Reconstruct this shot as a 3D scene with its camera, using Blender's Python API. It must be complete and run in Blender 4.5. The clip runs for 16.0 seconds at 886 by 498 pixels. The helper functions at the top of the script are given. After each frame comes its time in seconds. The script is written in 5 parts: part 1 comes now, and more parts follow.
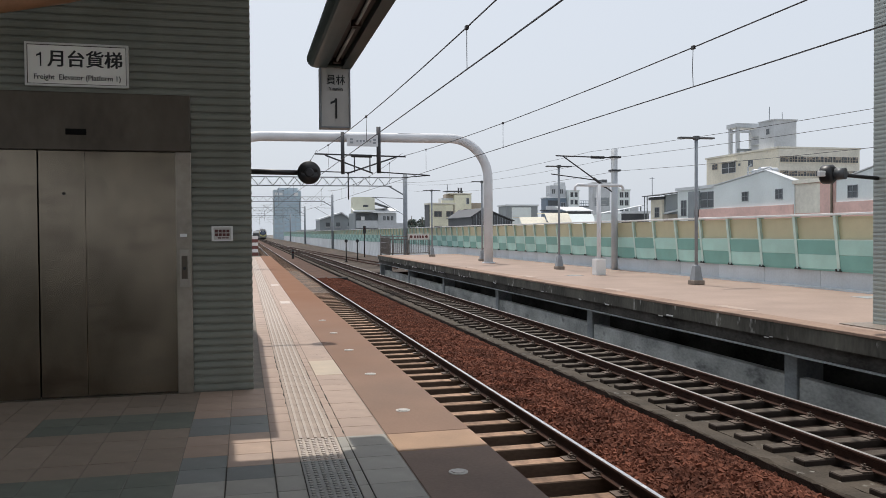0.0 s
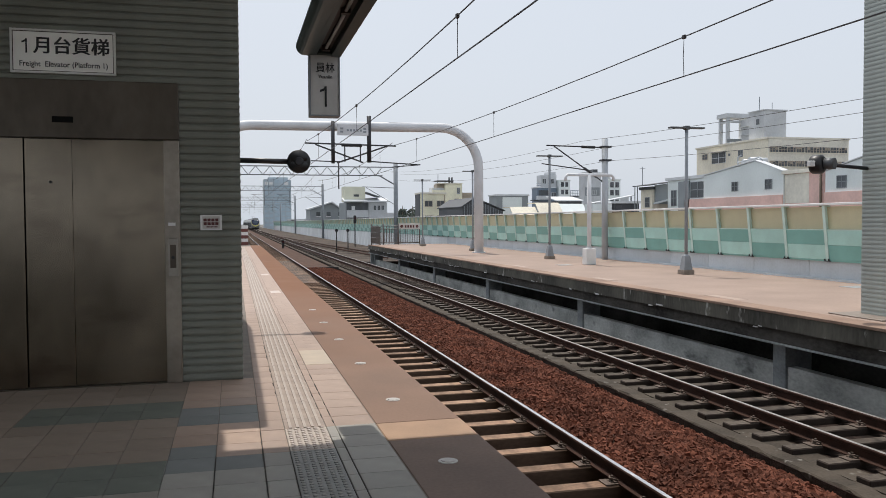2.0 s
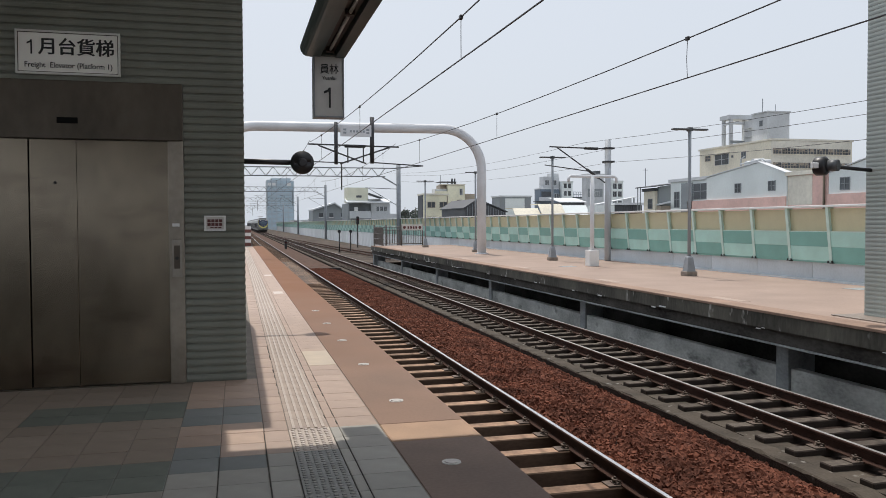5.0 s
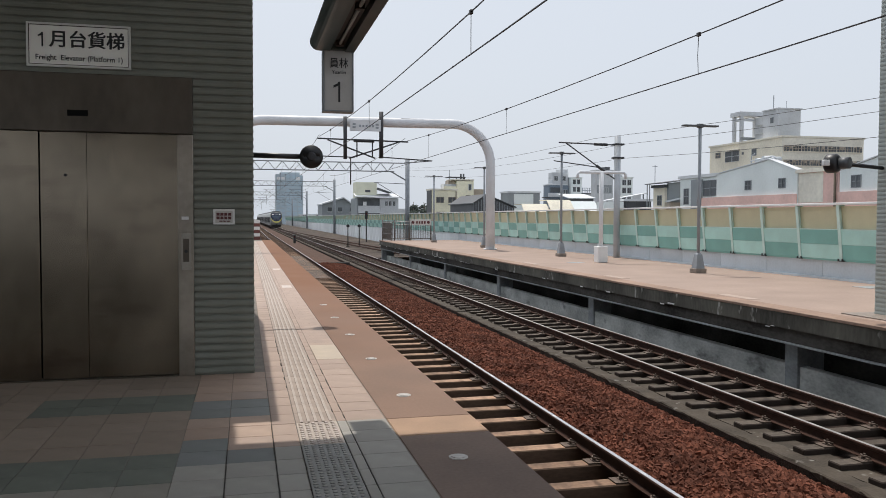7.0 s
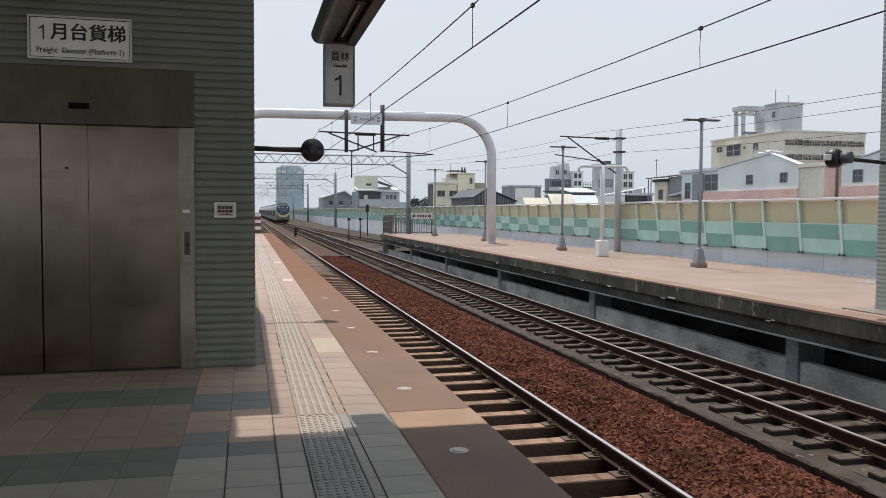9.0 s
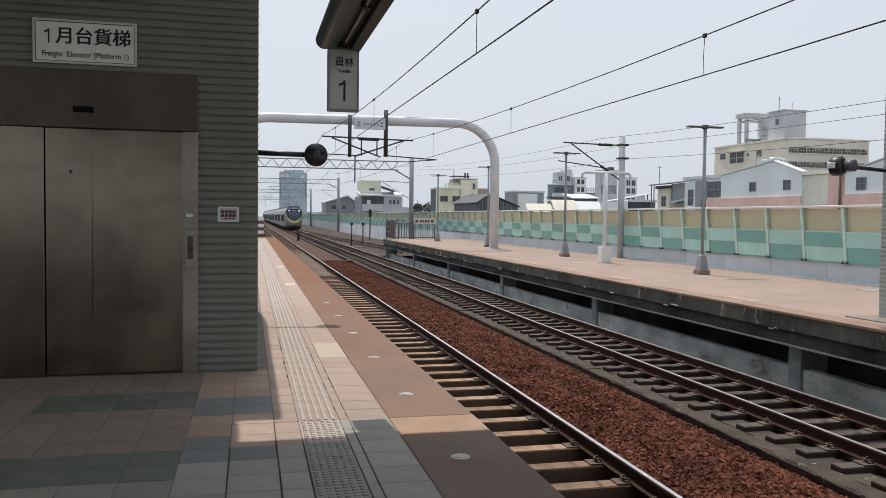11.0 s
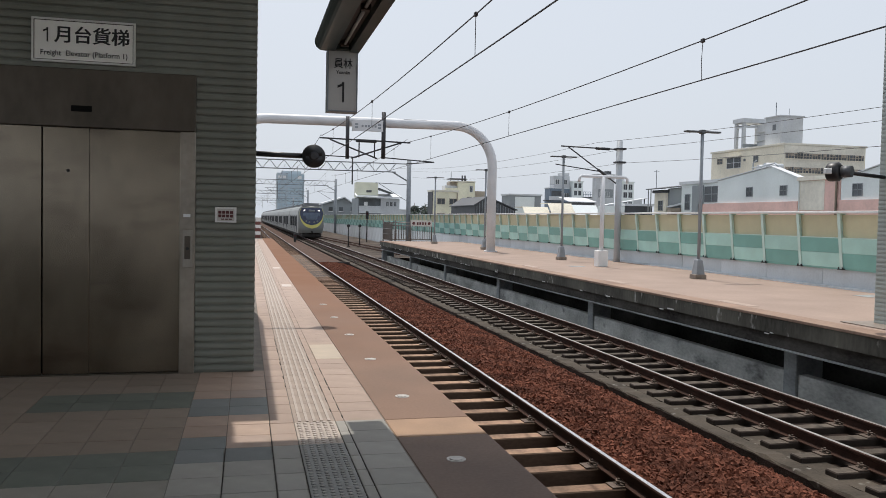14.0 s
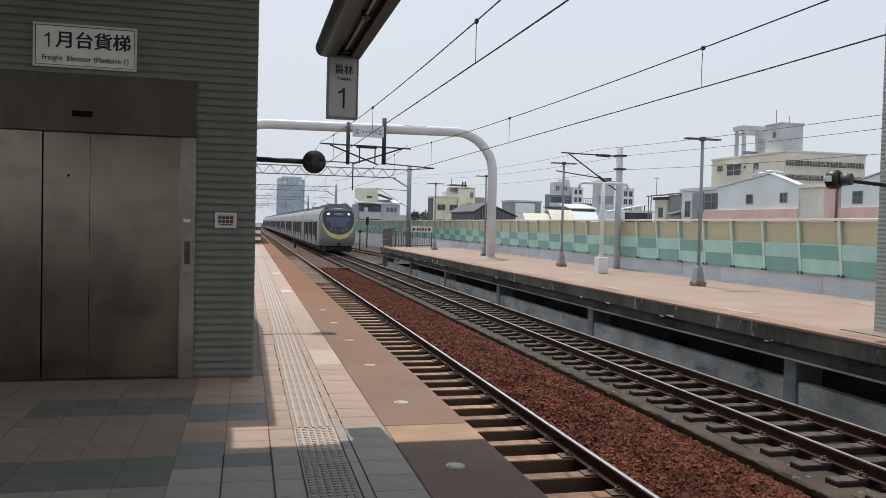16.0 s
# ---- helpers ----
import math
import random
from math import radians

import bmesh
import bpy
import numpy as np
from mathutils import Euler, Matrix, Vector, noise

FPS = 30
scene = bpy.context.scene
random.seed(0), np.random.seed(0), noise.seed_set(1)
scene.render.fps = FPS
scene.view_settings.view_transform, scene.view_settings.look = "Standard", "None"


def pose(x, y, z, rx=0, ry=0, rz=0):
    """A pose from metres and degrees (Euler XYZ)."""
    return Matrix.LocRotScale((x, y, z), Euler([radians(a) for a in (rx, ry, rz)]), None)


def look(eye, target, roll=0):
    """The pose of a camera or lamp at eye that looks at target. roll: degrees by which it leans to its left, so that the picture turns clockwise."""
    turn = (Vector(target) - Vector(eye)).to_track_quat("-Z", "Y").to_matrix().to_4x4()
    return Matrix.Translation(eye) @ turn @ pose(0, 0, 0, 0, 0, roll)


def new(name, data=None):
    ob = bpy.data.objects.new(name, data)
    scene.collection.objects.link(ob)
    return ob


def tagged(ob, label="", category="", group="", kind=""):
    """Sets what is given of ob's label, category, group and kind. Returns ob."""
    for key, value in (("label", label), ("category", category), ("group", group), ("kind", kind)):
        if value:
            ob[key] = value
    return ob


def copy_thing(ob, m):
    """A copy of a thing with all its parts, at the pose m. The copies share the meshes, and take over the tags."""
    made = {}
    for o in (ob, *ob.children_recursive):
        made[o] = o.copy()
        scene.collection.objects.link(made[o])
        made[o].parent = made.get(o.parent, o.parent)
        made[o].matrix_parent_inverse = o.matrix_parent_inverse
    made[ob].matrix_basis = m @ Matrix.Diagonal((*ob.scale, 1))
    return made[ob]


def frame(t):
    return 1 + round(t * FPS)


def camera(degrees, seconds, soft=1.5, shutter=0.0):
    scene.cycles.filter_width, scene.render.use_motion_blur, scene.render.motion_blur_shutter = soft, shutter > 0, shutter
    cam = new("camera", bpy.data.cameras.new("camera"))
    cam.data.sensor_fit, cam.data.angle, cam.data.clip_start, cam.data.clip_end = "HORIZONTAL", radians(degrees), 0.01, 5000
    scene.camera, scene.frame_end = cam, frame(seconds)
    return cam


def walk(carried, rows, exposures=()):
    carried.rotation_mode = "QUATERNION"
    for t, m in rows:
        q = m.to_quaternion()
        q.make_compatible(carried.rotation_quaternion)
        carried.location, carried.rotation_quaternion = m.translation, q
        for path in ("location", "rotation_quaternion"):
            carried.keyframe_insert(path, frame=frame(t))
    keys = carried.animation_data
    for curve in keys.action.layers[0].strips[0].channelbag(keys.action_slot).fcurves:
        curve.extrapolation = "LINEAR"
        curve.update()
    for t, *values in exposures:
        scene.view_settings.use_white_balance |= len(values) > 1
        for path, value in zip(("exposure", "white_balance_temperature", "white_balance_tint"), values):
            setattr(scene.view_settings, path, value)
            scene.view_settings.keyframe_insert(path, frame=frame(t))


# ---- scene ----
cam = camera(57.0, 16.0, soft=0.42)
PATH = [
    (0.0, -1.692, -0.000, 1.530, -13.709, -1.199, 0.401),
    (0.5, -1.692, 0.004, 1.529, -13.535, -1.181, 0.478),
    (1.0, -1.686, 0.010, 1.527, -13.655, -1.770, 0.354),
    (1.5, -1.685, 0.009, 1.530, -14.046, -1.979, 0.437),
    (2.0, -1.683, 0.019, 1.525, -14.364, -1.926, 0.335),
    (2.5, -1.695, 0.001, 1.528, -14.068, -1.528, 0.153),
    (3.0, -1.696, 0.000, 1.525, -14.171, -1.260, 0.332),
    (3.5, -1.695, 0.006, 1.523, -13.992, -1.500, 0.360),
    (4.0, -1.691, 0.014, 1.528, -14.200, -1.555, 0.285),
    (6.5, -1.695, 0.014, 1.522, -13.869, -2.258, -0.056),
    (7.0, -1.691, 0.020, 1.524, -13.576, -2.181, -0.164),
    (7.5, -1.694, 0.012, 1.525, -13.610, -2.256, -0.134),
    (8.0, -1.695, 0.015, 1.523, -13.260, -2.388, -0.264),
    (8.5, -1.695, 0.017, 1.526, -13.362, -2.405, -0.476),
    (9.0, -1.692, 0.017, 1.526, -13.504, -2.629, -0.308),
    (11.5, -1.696, 0.021, 1.530, -13.301, -2.189, -0.858),
    (12.0, -1.699, 0.019, 1.527, -13.358, -2.150, -1.043),
    (12.5, -1.697, 0.012, 1.529, -13.418, -1.969, -1.083),
    (13.0, -1.698, 0.020, 1.526, -13.368, -2.251, -0.958),
    (13.5, -1.698, 0.017, 1.531, -13.313, -2.200, -1.119),
    (14.0, -1.700, 0.017, 1.528, -13.527, -2.085, -1.149),
    (14.5, -1.704, 0.009, 1.532, -13.432, -1.919, -1.039),
    (15.0, -1.697, 0.011, 1.527, -13.362, -2.031, -1.049),
    (15.5, -1.697, 0.012, 1.531, -13.413, -1.797, -1.161),
    (16.0, -1.698, 0.015, 1.530, -13.514, -1.664, -1.366),
]
walk(cam, [(t, pose(x, y, z, 90 + pitch, roll, yaw)) for t, x, y, z, yaw, pitch, roll in PATH])

# ---- light ----
SUN_DIR = Vector((-0.034, 0.42, 0.91)).normalized()
world = bpy.data.worlds.new("hazy_sky")
scene.world = world
world.use_nodes = True
wn = world.node_tree
sky = wn.nodes.new("ShaderNodeTexSky")
sky.sky_type = "NISHITA"
sky.sun_disc = False
sky.sun_elevation = math.asin(SUN_DIR.z)
sky.sun_rotation = math.atan2(SUN_DIR.x, SUN_DIR.y)
sky.air_density, sky.dust_density, sky.ozone_density = 1.0, 6.0, 1.0
bg = wn.nodes["Background"]
haze = wn.nodes.new("ShaderNodeMix")
haze.data_type = "RGBA"
haze.inputs[0].default_value = 0.80
haze.inputs[7].default_value = (6.68, 7.2, 7.95, 1)
wn.links.new(sky.outputs[0], haze.inputs[6])
wn.links.new(haze.outputs[2], bg.inputs[0])
bg.inputs[1].default_value = 0.115
sun_data = bpy.data.lights.new("sun", "SUN")
sun_data.energy, sun_data.angle, sun_data.color = 3.1, radians(0.5), (1.0, 0.95, 0.88)
sun = new("sun", sun_data)
sun.matrix_world = look((0, 0, 40), Vector((0, 0, 40)) - SUN_DIR)
scene.view_settings.exposure = 0.0


# ---- materials ----
def mat(name, color, rough=0.7, metal=0.0, var=0.15, scale=6.0, fine=60.0, bump=0.15, tint=None, rand=0.0, island=0.0,
        stretch=(1, 1, 1), dist=0.01, spec=0.5):
    m = bpy.data.materials.new(name)
    m.use_nodes = True
    nt = m.node_tree
    n, l = nt.nodes, nt.links
    b = n["Principled BSDF"]
    b.inputs["Roughness"].default_value = rough
    b.inputs["Metallic"].default_value = metal
    tc = n.new("ShaderNodeTexCoord")
    mp = n.new("ShaderNodeMapping")
    mp.inputs["Scale"].default_value = stretch
    l.new(tc.outputs["Object"], mp.inputs[0])
    n1 = n.new("ShaderNodeTexNoise")
    n1.inputs["Scale"].default_value = scale
    n1.inputs["Detail"].default_value = 6
    l.new(mp.outputs[0], n1.inputs["Vector"])
    n2 = n.new("ShaderNodeTexNoise")
    n2.inputs["Scale"].default_value = fine
    n2.inputs["Detail"].default_value = 3
    l.new(mp.outputs[0], n2.inputs["Vector"])
    add = n.new("ShaderNodeMath")
    add.operation = "MULTIPLY_ADD"
    add.inputs[1].default_value = 0.4
    l.new(n2.outputs[0], add.inputs[0])
    l.new(n1.outputs[0], add.inputs[2])
    ramp = n.new("ShaderNodeValToRGB")
    c = Vector(color)
    d = Vector(tint) if tint else c * (1 - 1.6 * var)
    e = c * (1 + var)
    ramp.color_ramp.elements[0].position, ramp.color_ramp.elements[1].position = 0.45, 0.95
    ramp.color_ramp.elements[0].color = (*d, 1)
    ramp.color_ramp.elements[1].color = (*[min(1, v) for v in e], 1)
    l.new(add.outputs[0], ramp.inputs[0])
    out = ramp.outputs[0]
    if rand or island:
        if rand:
            src = n.new("ShaderNodeObjectInfo").outputs["Random"]
        else:
            src = n.new("ShaderNodeNewGeometry").outputs["Random Per Island"]
        k = rand or island
        mr = n.new("ShaderNodeMapRange")
        mr.inputs[3].default_value, mr.inputs[4].default_value = 1 - k, 1 + k
        l.new(src, mr.inputs[0])
        hsv = n.new("ShaderNodeHueSaturation")
        l.new(mr.outputs[0], hsv.inputs["Value"])
        l.new(out, hsv.inputs["Color"])
        out = hsv.outputs[0]
    l.new(out, b.inputs["Base Color"])
    if bump:
        bp = n.new("ShaderNodeBump")
        bp.inputs["Strength"].default_value = bump
        bp.inputs["Distance"].default_value = dist
        l.new(add.outputs[0], bp.inputs["Height"])
        l.new(bp.outputs[0], b.inputs["Normal"])
    b.inputs["Specular IOR Level"].default_value = spec
    rr = n.new("ShaderNodeMapRange")
    rr.inputs[3].default_value, rr.inputs[4].default_value = max(0.02, rough - 0.12), min(1, rough + 0.12)
    l.new(n1.outputs[0], rr.inputs[0])
    l.new(rr.outputs[0], b.inputs["Roughness"])
    return m


def glow(name, color, strength):
    m = bpy.data.materials.new(name)
    m.use_nodes = True
    b = m.node_tree.nodes["Principled BSDF"]
    b.inputs["Base Color"].default_value = (*color, 1)
    b.inputs["Emission Color"].default_value = (*color, 1)
    b.inputs["Emission Strength"].default_value = strength
    return m


M_STEEL = mat("brushed_steel", (0.245, 0.206, 0.158), 0.215, 0.95, 0.19, 1.9, 9, 0.015, stretch=(1, 1, 0.6), dist=0.002)
M_JAMB = mat("bright_steel_jamb", (0.345, 0.302, 0.255), 0.32, 0.9, 0.2, 2.0, 14, 0.02, dist=0.002)
M_PANEL = mat("pale_steel_panel", (0.34, 0.31, 0.27), 0.35, 0.5, 0.12, 6, 40, 0.02)
M_STEEL_DARK = mat("brushed_steel_dull", (0.125, 0.105, 0.085), 0.42, 0.8, 0.22, 1.4, 12, 0.02, stretch=(1, 1, 0.5), dist=0.002)
M_RIB = mat("green_grey_tile", (0.208, 0.216, 0.184), 0.5, 0, 0.10, 3, 80, 0.08)
M_RIB2 = mat("pale_green_tile", (0.4, 0.435, 0.41), 0.5, 0, 0.10, 3, 80, 0.08)
M_WHITE = mat("white_paint", (0.78, 0.78, 0.77), 0.45, 0, 0.06, 2.5, 60, 0.04)
M_SIGN = mat("sign_face", (0.9, 0.89, 0.83), 0.4, 0, 0.04, 3, 90, 0.0)
M_SIGN_DULL = mat("greyed_sign_face", (0.58, 0.56, 0.53), 0.4, 0, 0.05, 3, 60, 0.0)
M_SIGNFRAME = mat("sign_frame", (0.70, 0.70, 0.66), 0.35, 0.3, 0.05, 5, 90, 0.0)
M_INK = mat("black_lettering", (0.02, 0.02, 0.02), 0.5, 0, 0.05, 5, 50, 0)
M_RED = mat("red_lettering", (0.11, 0.03, 0.03), 0.5, 0, 0.05, 5, 50, 0)
M_BLACK = mat("black_plastic", (0.018, 0.018, 0.02), 0.45, 0, 0.2, 8, 80, 0.08)
M_VOID = mat("dark_indicator_glass", (0.008, 0.008, 0.008), 0.9, 0, 0.1, 8, 80, 0.0, spec=0.1)
M_TILE = mat("platform_tile", (0.405, 0.30, 0.238), 0.62, 0, 0.10, 5, 130, 0.12, rand=0.10, dist=0.003)
M_TILE_PALE = mat("pale_platform_tile", (0.395, 0.30, 0.247), 0.62, 0, 0.10, 5, 130, 0.12, rand=0.07, dist=0.003)
M_TILE_WHITE = mat("cream_marker_tile", (0.53, 0.45, 0.4), 0.6, 0, 0.08, 5, 130, 0.1, dist=0.003)
M_TILE_PINK = mat("pink_platform_tile", (0.275, 0.222, 0.18), 0.62, 0, 0.10, 5, 130, 0.12, rand=0.08, dist=0.003)
M_TILE_GREY = mat("grey_platform_tile", (0.3, 0.28, 0.245), 0.62, 0, 0.10, 5, 130, 0.12, rand=0.08, dist=0.003)
M_TILE_TEAL = mat("teal_platform_tile", (0.16, 0.172, 0.148), 0.6, 0, 0.14, 5, 130, 0.12, rand=0.08, dist=0.003)
M_TILE_SHADE = mat("shaded_grey_platform_tile", (0.335, 0.32, 0.29), 0.62, 0, 0.10, 5, 130, 0.12, rand=0.10, dist=0.003)
M_TILE_BLUE = mat("blue_grey_platform_tile", (0.2, 0.21, 0.206), 0.62, 0, 0.10, 5, 130, 0.12, rand=0.10, dist=0.003)
M_TACT_SHADE = mat("shaded_grey_tactile_tile", (0.275, 0.272, 0.26), 0.6, 0, 0.14, 6, 110, 0.1, rand=0.06, dist=0.003)
M_EDGE_SHADE = mat("shaded_edge_slab", (0.2, 0.145, 0.118), 0.75, 0, 0.16, 1.2, 40, 0.15, dist=0.003)
M_TILE_YELLOW = mat("buff_platform_tile", (0.46, 0.375, 0.285), 0.6, 0, 0.08, 5, 130, 0.12, dist=0.003)
M_TACT_BAR = mat("pale_tactile_tile", (0.435, 0.365, 0.31), 0.6, 0, 0.12, 6, 110, 0.1, dist=0.003)
M_DISC = mat("worn_disc_metal", (0.46, 0.43, 0.40), 0.5, 0.1, 0.15, 20, 120, 0.1)
M_GROUT = mat("tile_bed", (0.19, 0.165, 0.14), 0.9, 0, 0.2, 8, 120, 0.2)
M_TACT = mat("tactile_tile", (0.37, 0.3, 0.255), 0.6, 0, 0.14, 6, 110, 0.1, rand=0.06, dist=0.003)
M_BORDER = mat("terracotta_edge", (0.24, 0.157, 0.117), 0.75, 0, 0.10, 1.1, 40, 0.15, dist=0.003)
M_BORDER_LT = mat("terracotta_clean", (0.4, 0.265, 0.18), 0.7, 0, 0.10, 3, 60, 0.12, dist=0.003)
M_PLAT2 = mat("terracotta_paving", (0.345, 0.262, 0.218), 0.8, 0, 0.10, 0.8, 14, 0.1)
M_COPING = mat("terracotta_coping", (0.31, 0.215, 0.165), 0.8, 0, 0.2, 0.7, 14, 0.1)
M_GRATE = mat("dull_grating", (0.27, 0.225, 0.19), 0.6, 0.3, 0.2, 8, 70, 0.3)
M_CONC = mat("stained_concrete", (0.105, 0.1, 0.082), 0.9, 0, 0.45, 0.9, 16, 0.4, stretch=(1, 1, 0.35), dist=0.02)
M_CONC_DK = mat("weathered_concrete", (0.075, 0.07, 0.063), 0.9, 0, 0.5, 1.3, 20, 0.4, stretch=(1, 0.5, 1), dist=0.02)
M_CONC_BLUE = mat("grey_concrete", (0.31, 0.33, 0.335), 0.85, 0, 0.3, 1.1, 22, 0.25, stretch=(1, 0.6, 1))
M_INFILL = mat("dusty_infill", (0.06, 0.047, 0.038), 0.9, 0, 0.3, 0.9, 14, 0.3)
M_KERB = mat("dusty_kerb_concrete", (0.08, 0.066, 0.052), 0.9, 0, 0.35, 1.6, 30, 0.3)
M_BASE = mat("stained_base_concrete", (0.44, 0.45, 0.425), 0.85, 0, 0.5, 1.6, 18, 0.25, tint=(0.24, 0.245, 0.23), stretch=(1, 0.6, 1.2))
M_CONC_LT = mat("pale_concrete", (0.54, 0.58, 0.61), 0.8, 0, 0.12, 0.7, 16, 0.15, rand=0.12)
M_WALL_FAR = mat("whiter_far_concrete", (0.8, 0.83, 0.84), 0.8, 0, 0.10, 0.7, 16, 0.1, rand=0.08)
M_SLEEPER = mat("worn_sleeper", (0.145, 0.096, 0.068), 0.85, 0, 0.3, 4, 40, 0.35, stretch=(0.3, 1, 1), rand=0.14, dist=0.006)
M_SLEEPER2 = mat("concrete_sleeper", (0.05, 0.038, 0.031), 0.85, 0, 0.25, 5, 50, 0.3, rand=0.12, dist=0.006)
M_SLEEPER_TOP = mat("lit_sleeper_top", (0.32, 0.205, 0.14), 0.85, 0, 0.35, 3.2, 45, 0.35, stretch=(0.6, 1, 1), rand=0.32, dist=0.006, tint=(0.075, 0.055, 0.042))
M_SLEEPER2_TOP = mat("lit_concrete_sleeper_top", (0.118, 0.098, 0.08), 0.85, 0, 0.3, 6, 50, 0.3, rand=0.15, dist=0.006, tint=(0.05, 0.04, 0.033))
M_RUST = mat("rusted_rail", (0.058, 0.03, 0.022), 0.8, 0.2, 0.3, 5, 60, 0.25)
M_HEAD = mat("polished_rail_head", (0.78, 0.74, 0.71), 0.25, 1.0, 0.05, 3, 60, 0.02)
M_HEAD2 = mat("worn_rail_head", (0.42, 0.395, 0.375), 0.45, 0.9, 0.1, 3, 60, 0.02)
M_CLIP = mat("rail_clip_iron", (0.13, 0.095, 0.075), 0.7, 0.4, 0.3, 20, 90, 0.2)
M_BALLAST = mat("rust_ballast", (0.142, 0.053, 0.033), 0.95, 0, 0.35, 2.0, 35, 0.6, island=0.30, dist=0.03)
M_BED = mat("dark_track_bed", (0.036, 0.024, 0.019), 0.95, 0, 0.4, 3, 40, 0.7, dist=0.04)
M_SHOULDER = mat("grey_brown_ballast", (0.095, 0.075, 0.062), 0.95, 0, 0.45, 0.6, 9, 0.8, dist=0.05)
M_BED_FAR = mat("far_ballast", (0.095, 0.056, 0.041), 0.95, 0, 0.3, 1.2, 12, 0.6, dist=0.03)
M_POLE = mat("galvanised_pole", (0.27, 0.295, 0.32), 0.5, 0.0, 0.12, 4, 60, 0.06)
M_MAST = mat("pale_grey_mast", (0.44, 0.47, 0.50), 0.5, 0, 0.1, 2, 40, 0.05)
M_LAMP = mat("dark_grey_lamp", (0.10, 0.105, 0.11), 0.5, 0.3, 0.15, 4, 60, 0.06)
M_WHITEPIPE = mat("white_pipe_paint", (0.66, 0.67, 0.69), 0.45, 0, 0.10, 1.2, 30, 0.04)
M_GREENPOST = mat("mint_green_paint", (0.58, 0.75, 0.69), 0.5, 0, 0.08, 3, 40, 0.05)
M_TAN = mat("tan_acoustic_panel", (0.58, 0.55, 0.37), 0.45, 0, 0.08, 1.2, 30, 0.03, rand=0.05)
M_TEAL1 = mat("light_teal_panel", (0.43, 0.69, 0.63), 0.45, 0, 0.08, 1.5, 30, 0.03, rand=0.05)
M_TEAL2 = mat("dark_teal_panel", (0.2, 0.43, 0.385), 0.45, 0, 0.08, 1.5, 30, 0.03, rand=0.05)
M_BEAM = mat("dark_green_cladding", (0.035, 0.055, 0.052), 0.42, 0.1, 0.15, 2, 40, 0.04)
M_BEAM_IN = mat("brown_trough", (0.055, 0.035, 0.027), 0.6, 0.1, 0.2, 3, 40, 0.05)
M_TUBE = mat("lamp_tube_glass", (0.62, 0.60, 0.57), 0.25, 0, 0.05, 3, 40, 0.0)
M_SOFFIT = mat("orange_brown_rib", (0.42, 0.22, 0.12), 0.6, 0, 0.12, 2, 40, 0.05)
M_ROOF = mat("canopy_sheet", (0.84, 0.85, 0.84), 0.6, 0.0, 0.1, 1, 20, 0.05)
def let_light_through(m, share):
    """A sheet that passes a share of the daylight on as a soft glow."""
    n, l = m.node_tree.nodes, m.node_tree.links
    t = n.new("ShaderNodeBsdfTranslucent")
    t.inputs[0].default_value = (0.85, 0.9, 0.86, 1)
    mx = n.new("ShaderNodeMixShader")
    mx.inputs[0].default_value = share
    l.new(n["Principled BSDF"].outputs[0], mx.inputs[1])
    l.new(t.outputs[0], mx.inputs[2])
    l.new(mx.outputs[0], n["Material Output"].inputs[0])


let_light_through(M_ROOF, 0.08)
M_WIRE = mat("overhead_wire", (0.06, 0.055, 0.055), 0.5, 0.6, 0.1, 5, 40, 0)
M_TRUSS = mat("galvanised_truss", (0.2, 0.21, 0.22), 0.5, 0.5, 0.12, 3, 40, 0.05)
M_DARKSTEEL = mat("dark_steel_frame", (0.055, 0.055, 0.06), 0.5, 0.5, 0.15, 3, 40, 0.05)
M_GROUND = mat("town_ground", (0.16, 0.15, 0.135), 0.95, 0, 0.3, 0.05, 0.8, 0.3)
M_CREAM = mat("cream_render_wall", (0.86, 0.8, 0.66), 0.85, 0, 0.14, 0.25, 4, 0.1)
M_YELLOWW = mat("pale_yellow_wall", (0.88, 0.84, 0.65), 0.85, 0, 0.14, 0.4, 5, 0.1)
M_CREAM2 = mat("shaded_beige_wall", (0.8, 0.76, 0.66), 0.85, 0, 0.14, 0.25, 4, 0.1)
M_GREYB = mat("grey_render_wall", (0.58, 0.6, 0.62), 0.85, 0, 0.14, 0.3, 4, 0.1)
M_PALEBLUE = mat("pale_blue_sheet", (0.82, 0.87, 0.86), 0.6, 0.0, 0.07, 0.4, 8, 0.05)
M_PINK = mat("pink_render", (0.82, 0.55, 0.49), 0.85, 0, 0.12, 0.5, 6, 0.08)
M_ROOFW = mat("white_sheet_roof", (0.66, 0.68, 0.7), 0.5, 0.1, 0.1, 0.5, 10, 0.05)
M_SHEETG = mat("mid_grey_sheet", (0.30, 0.325, 0.34), 0.6, 0.1, 0.1, 0.5, 10, 0.05)
M_DARKBLUE = mat("dark_blue_tiles", (0.17, 0.22, 0.28), 0.5, 0, 0.15, 0.5, 10, 0.05)
M_BROWNW = mat("brown_render_wall", (0.42, 0.36, 0.29), 0.85, 0, 0.15, 0.4, 6, 0.1)
M_ROOFD = mat("dark_sheet_roof", (0.095, 0.1, 0.108), 0.6, 0.1, 0.2, 0.5, 10, 0.08)
M_GLASSD = mat("dark_window_glass", (0.09, 0.10, 0.11), 0.35, 0, 0.3, 0.6, 10, 0.0, rand=0.4)
M_BLUEGLASS = mat("blue_tower_glass", (0.45, 0.56, 0.63), 0.6, 0, 0.12, 0.06, 0.6, 0.0)
M_BLUEGLASS2 = mat("tower_band", (0.46, 0.53, 0.58), 0.5, 0, 0.12, 0.06, 0.6, 0.0)
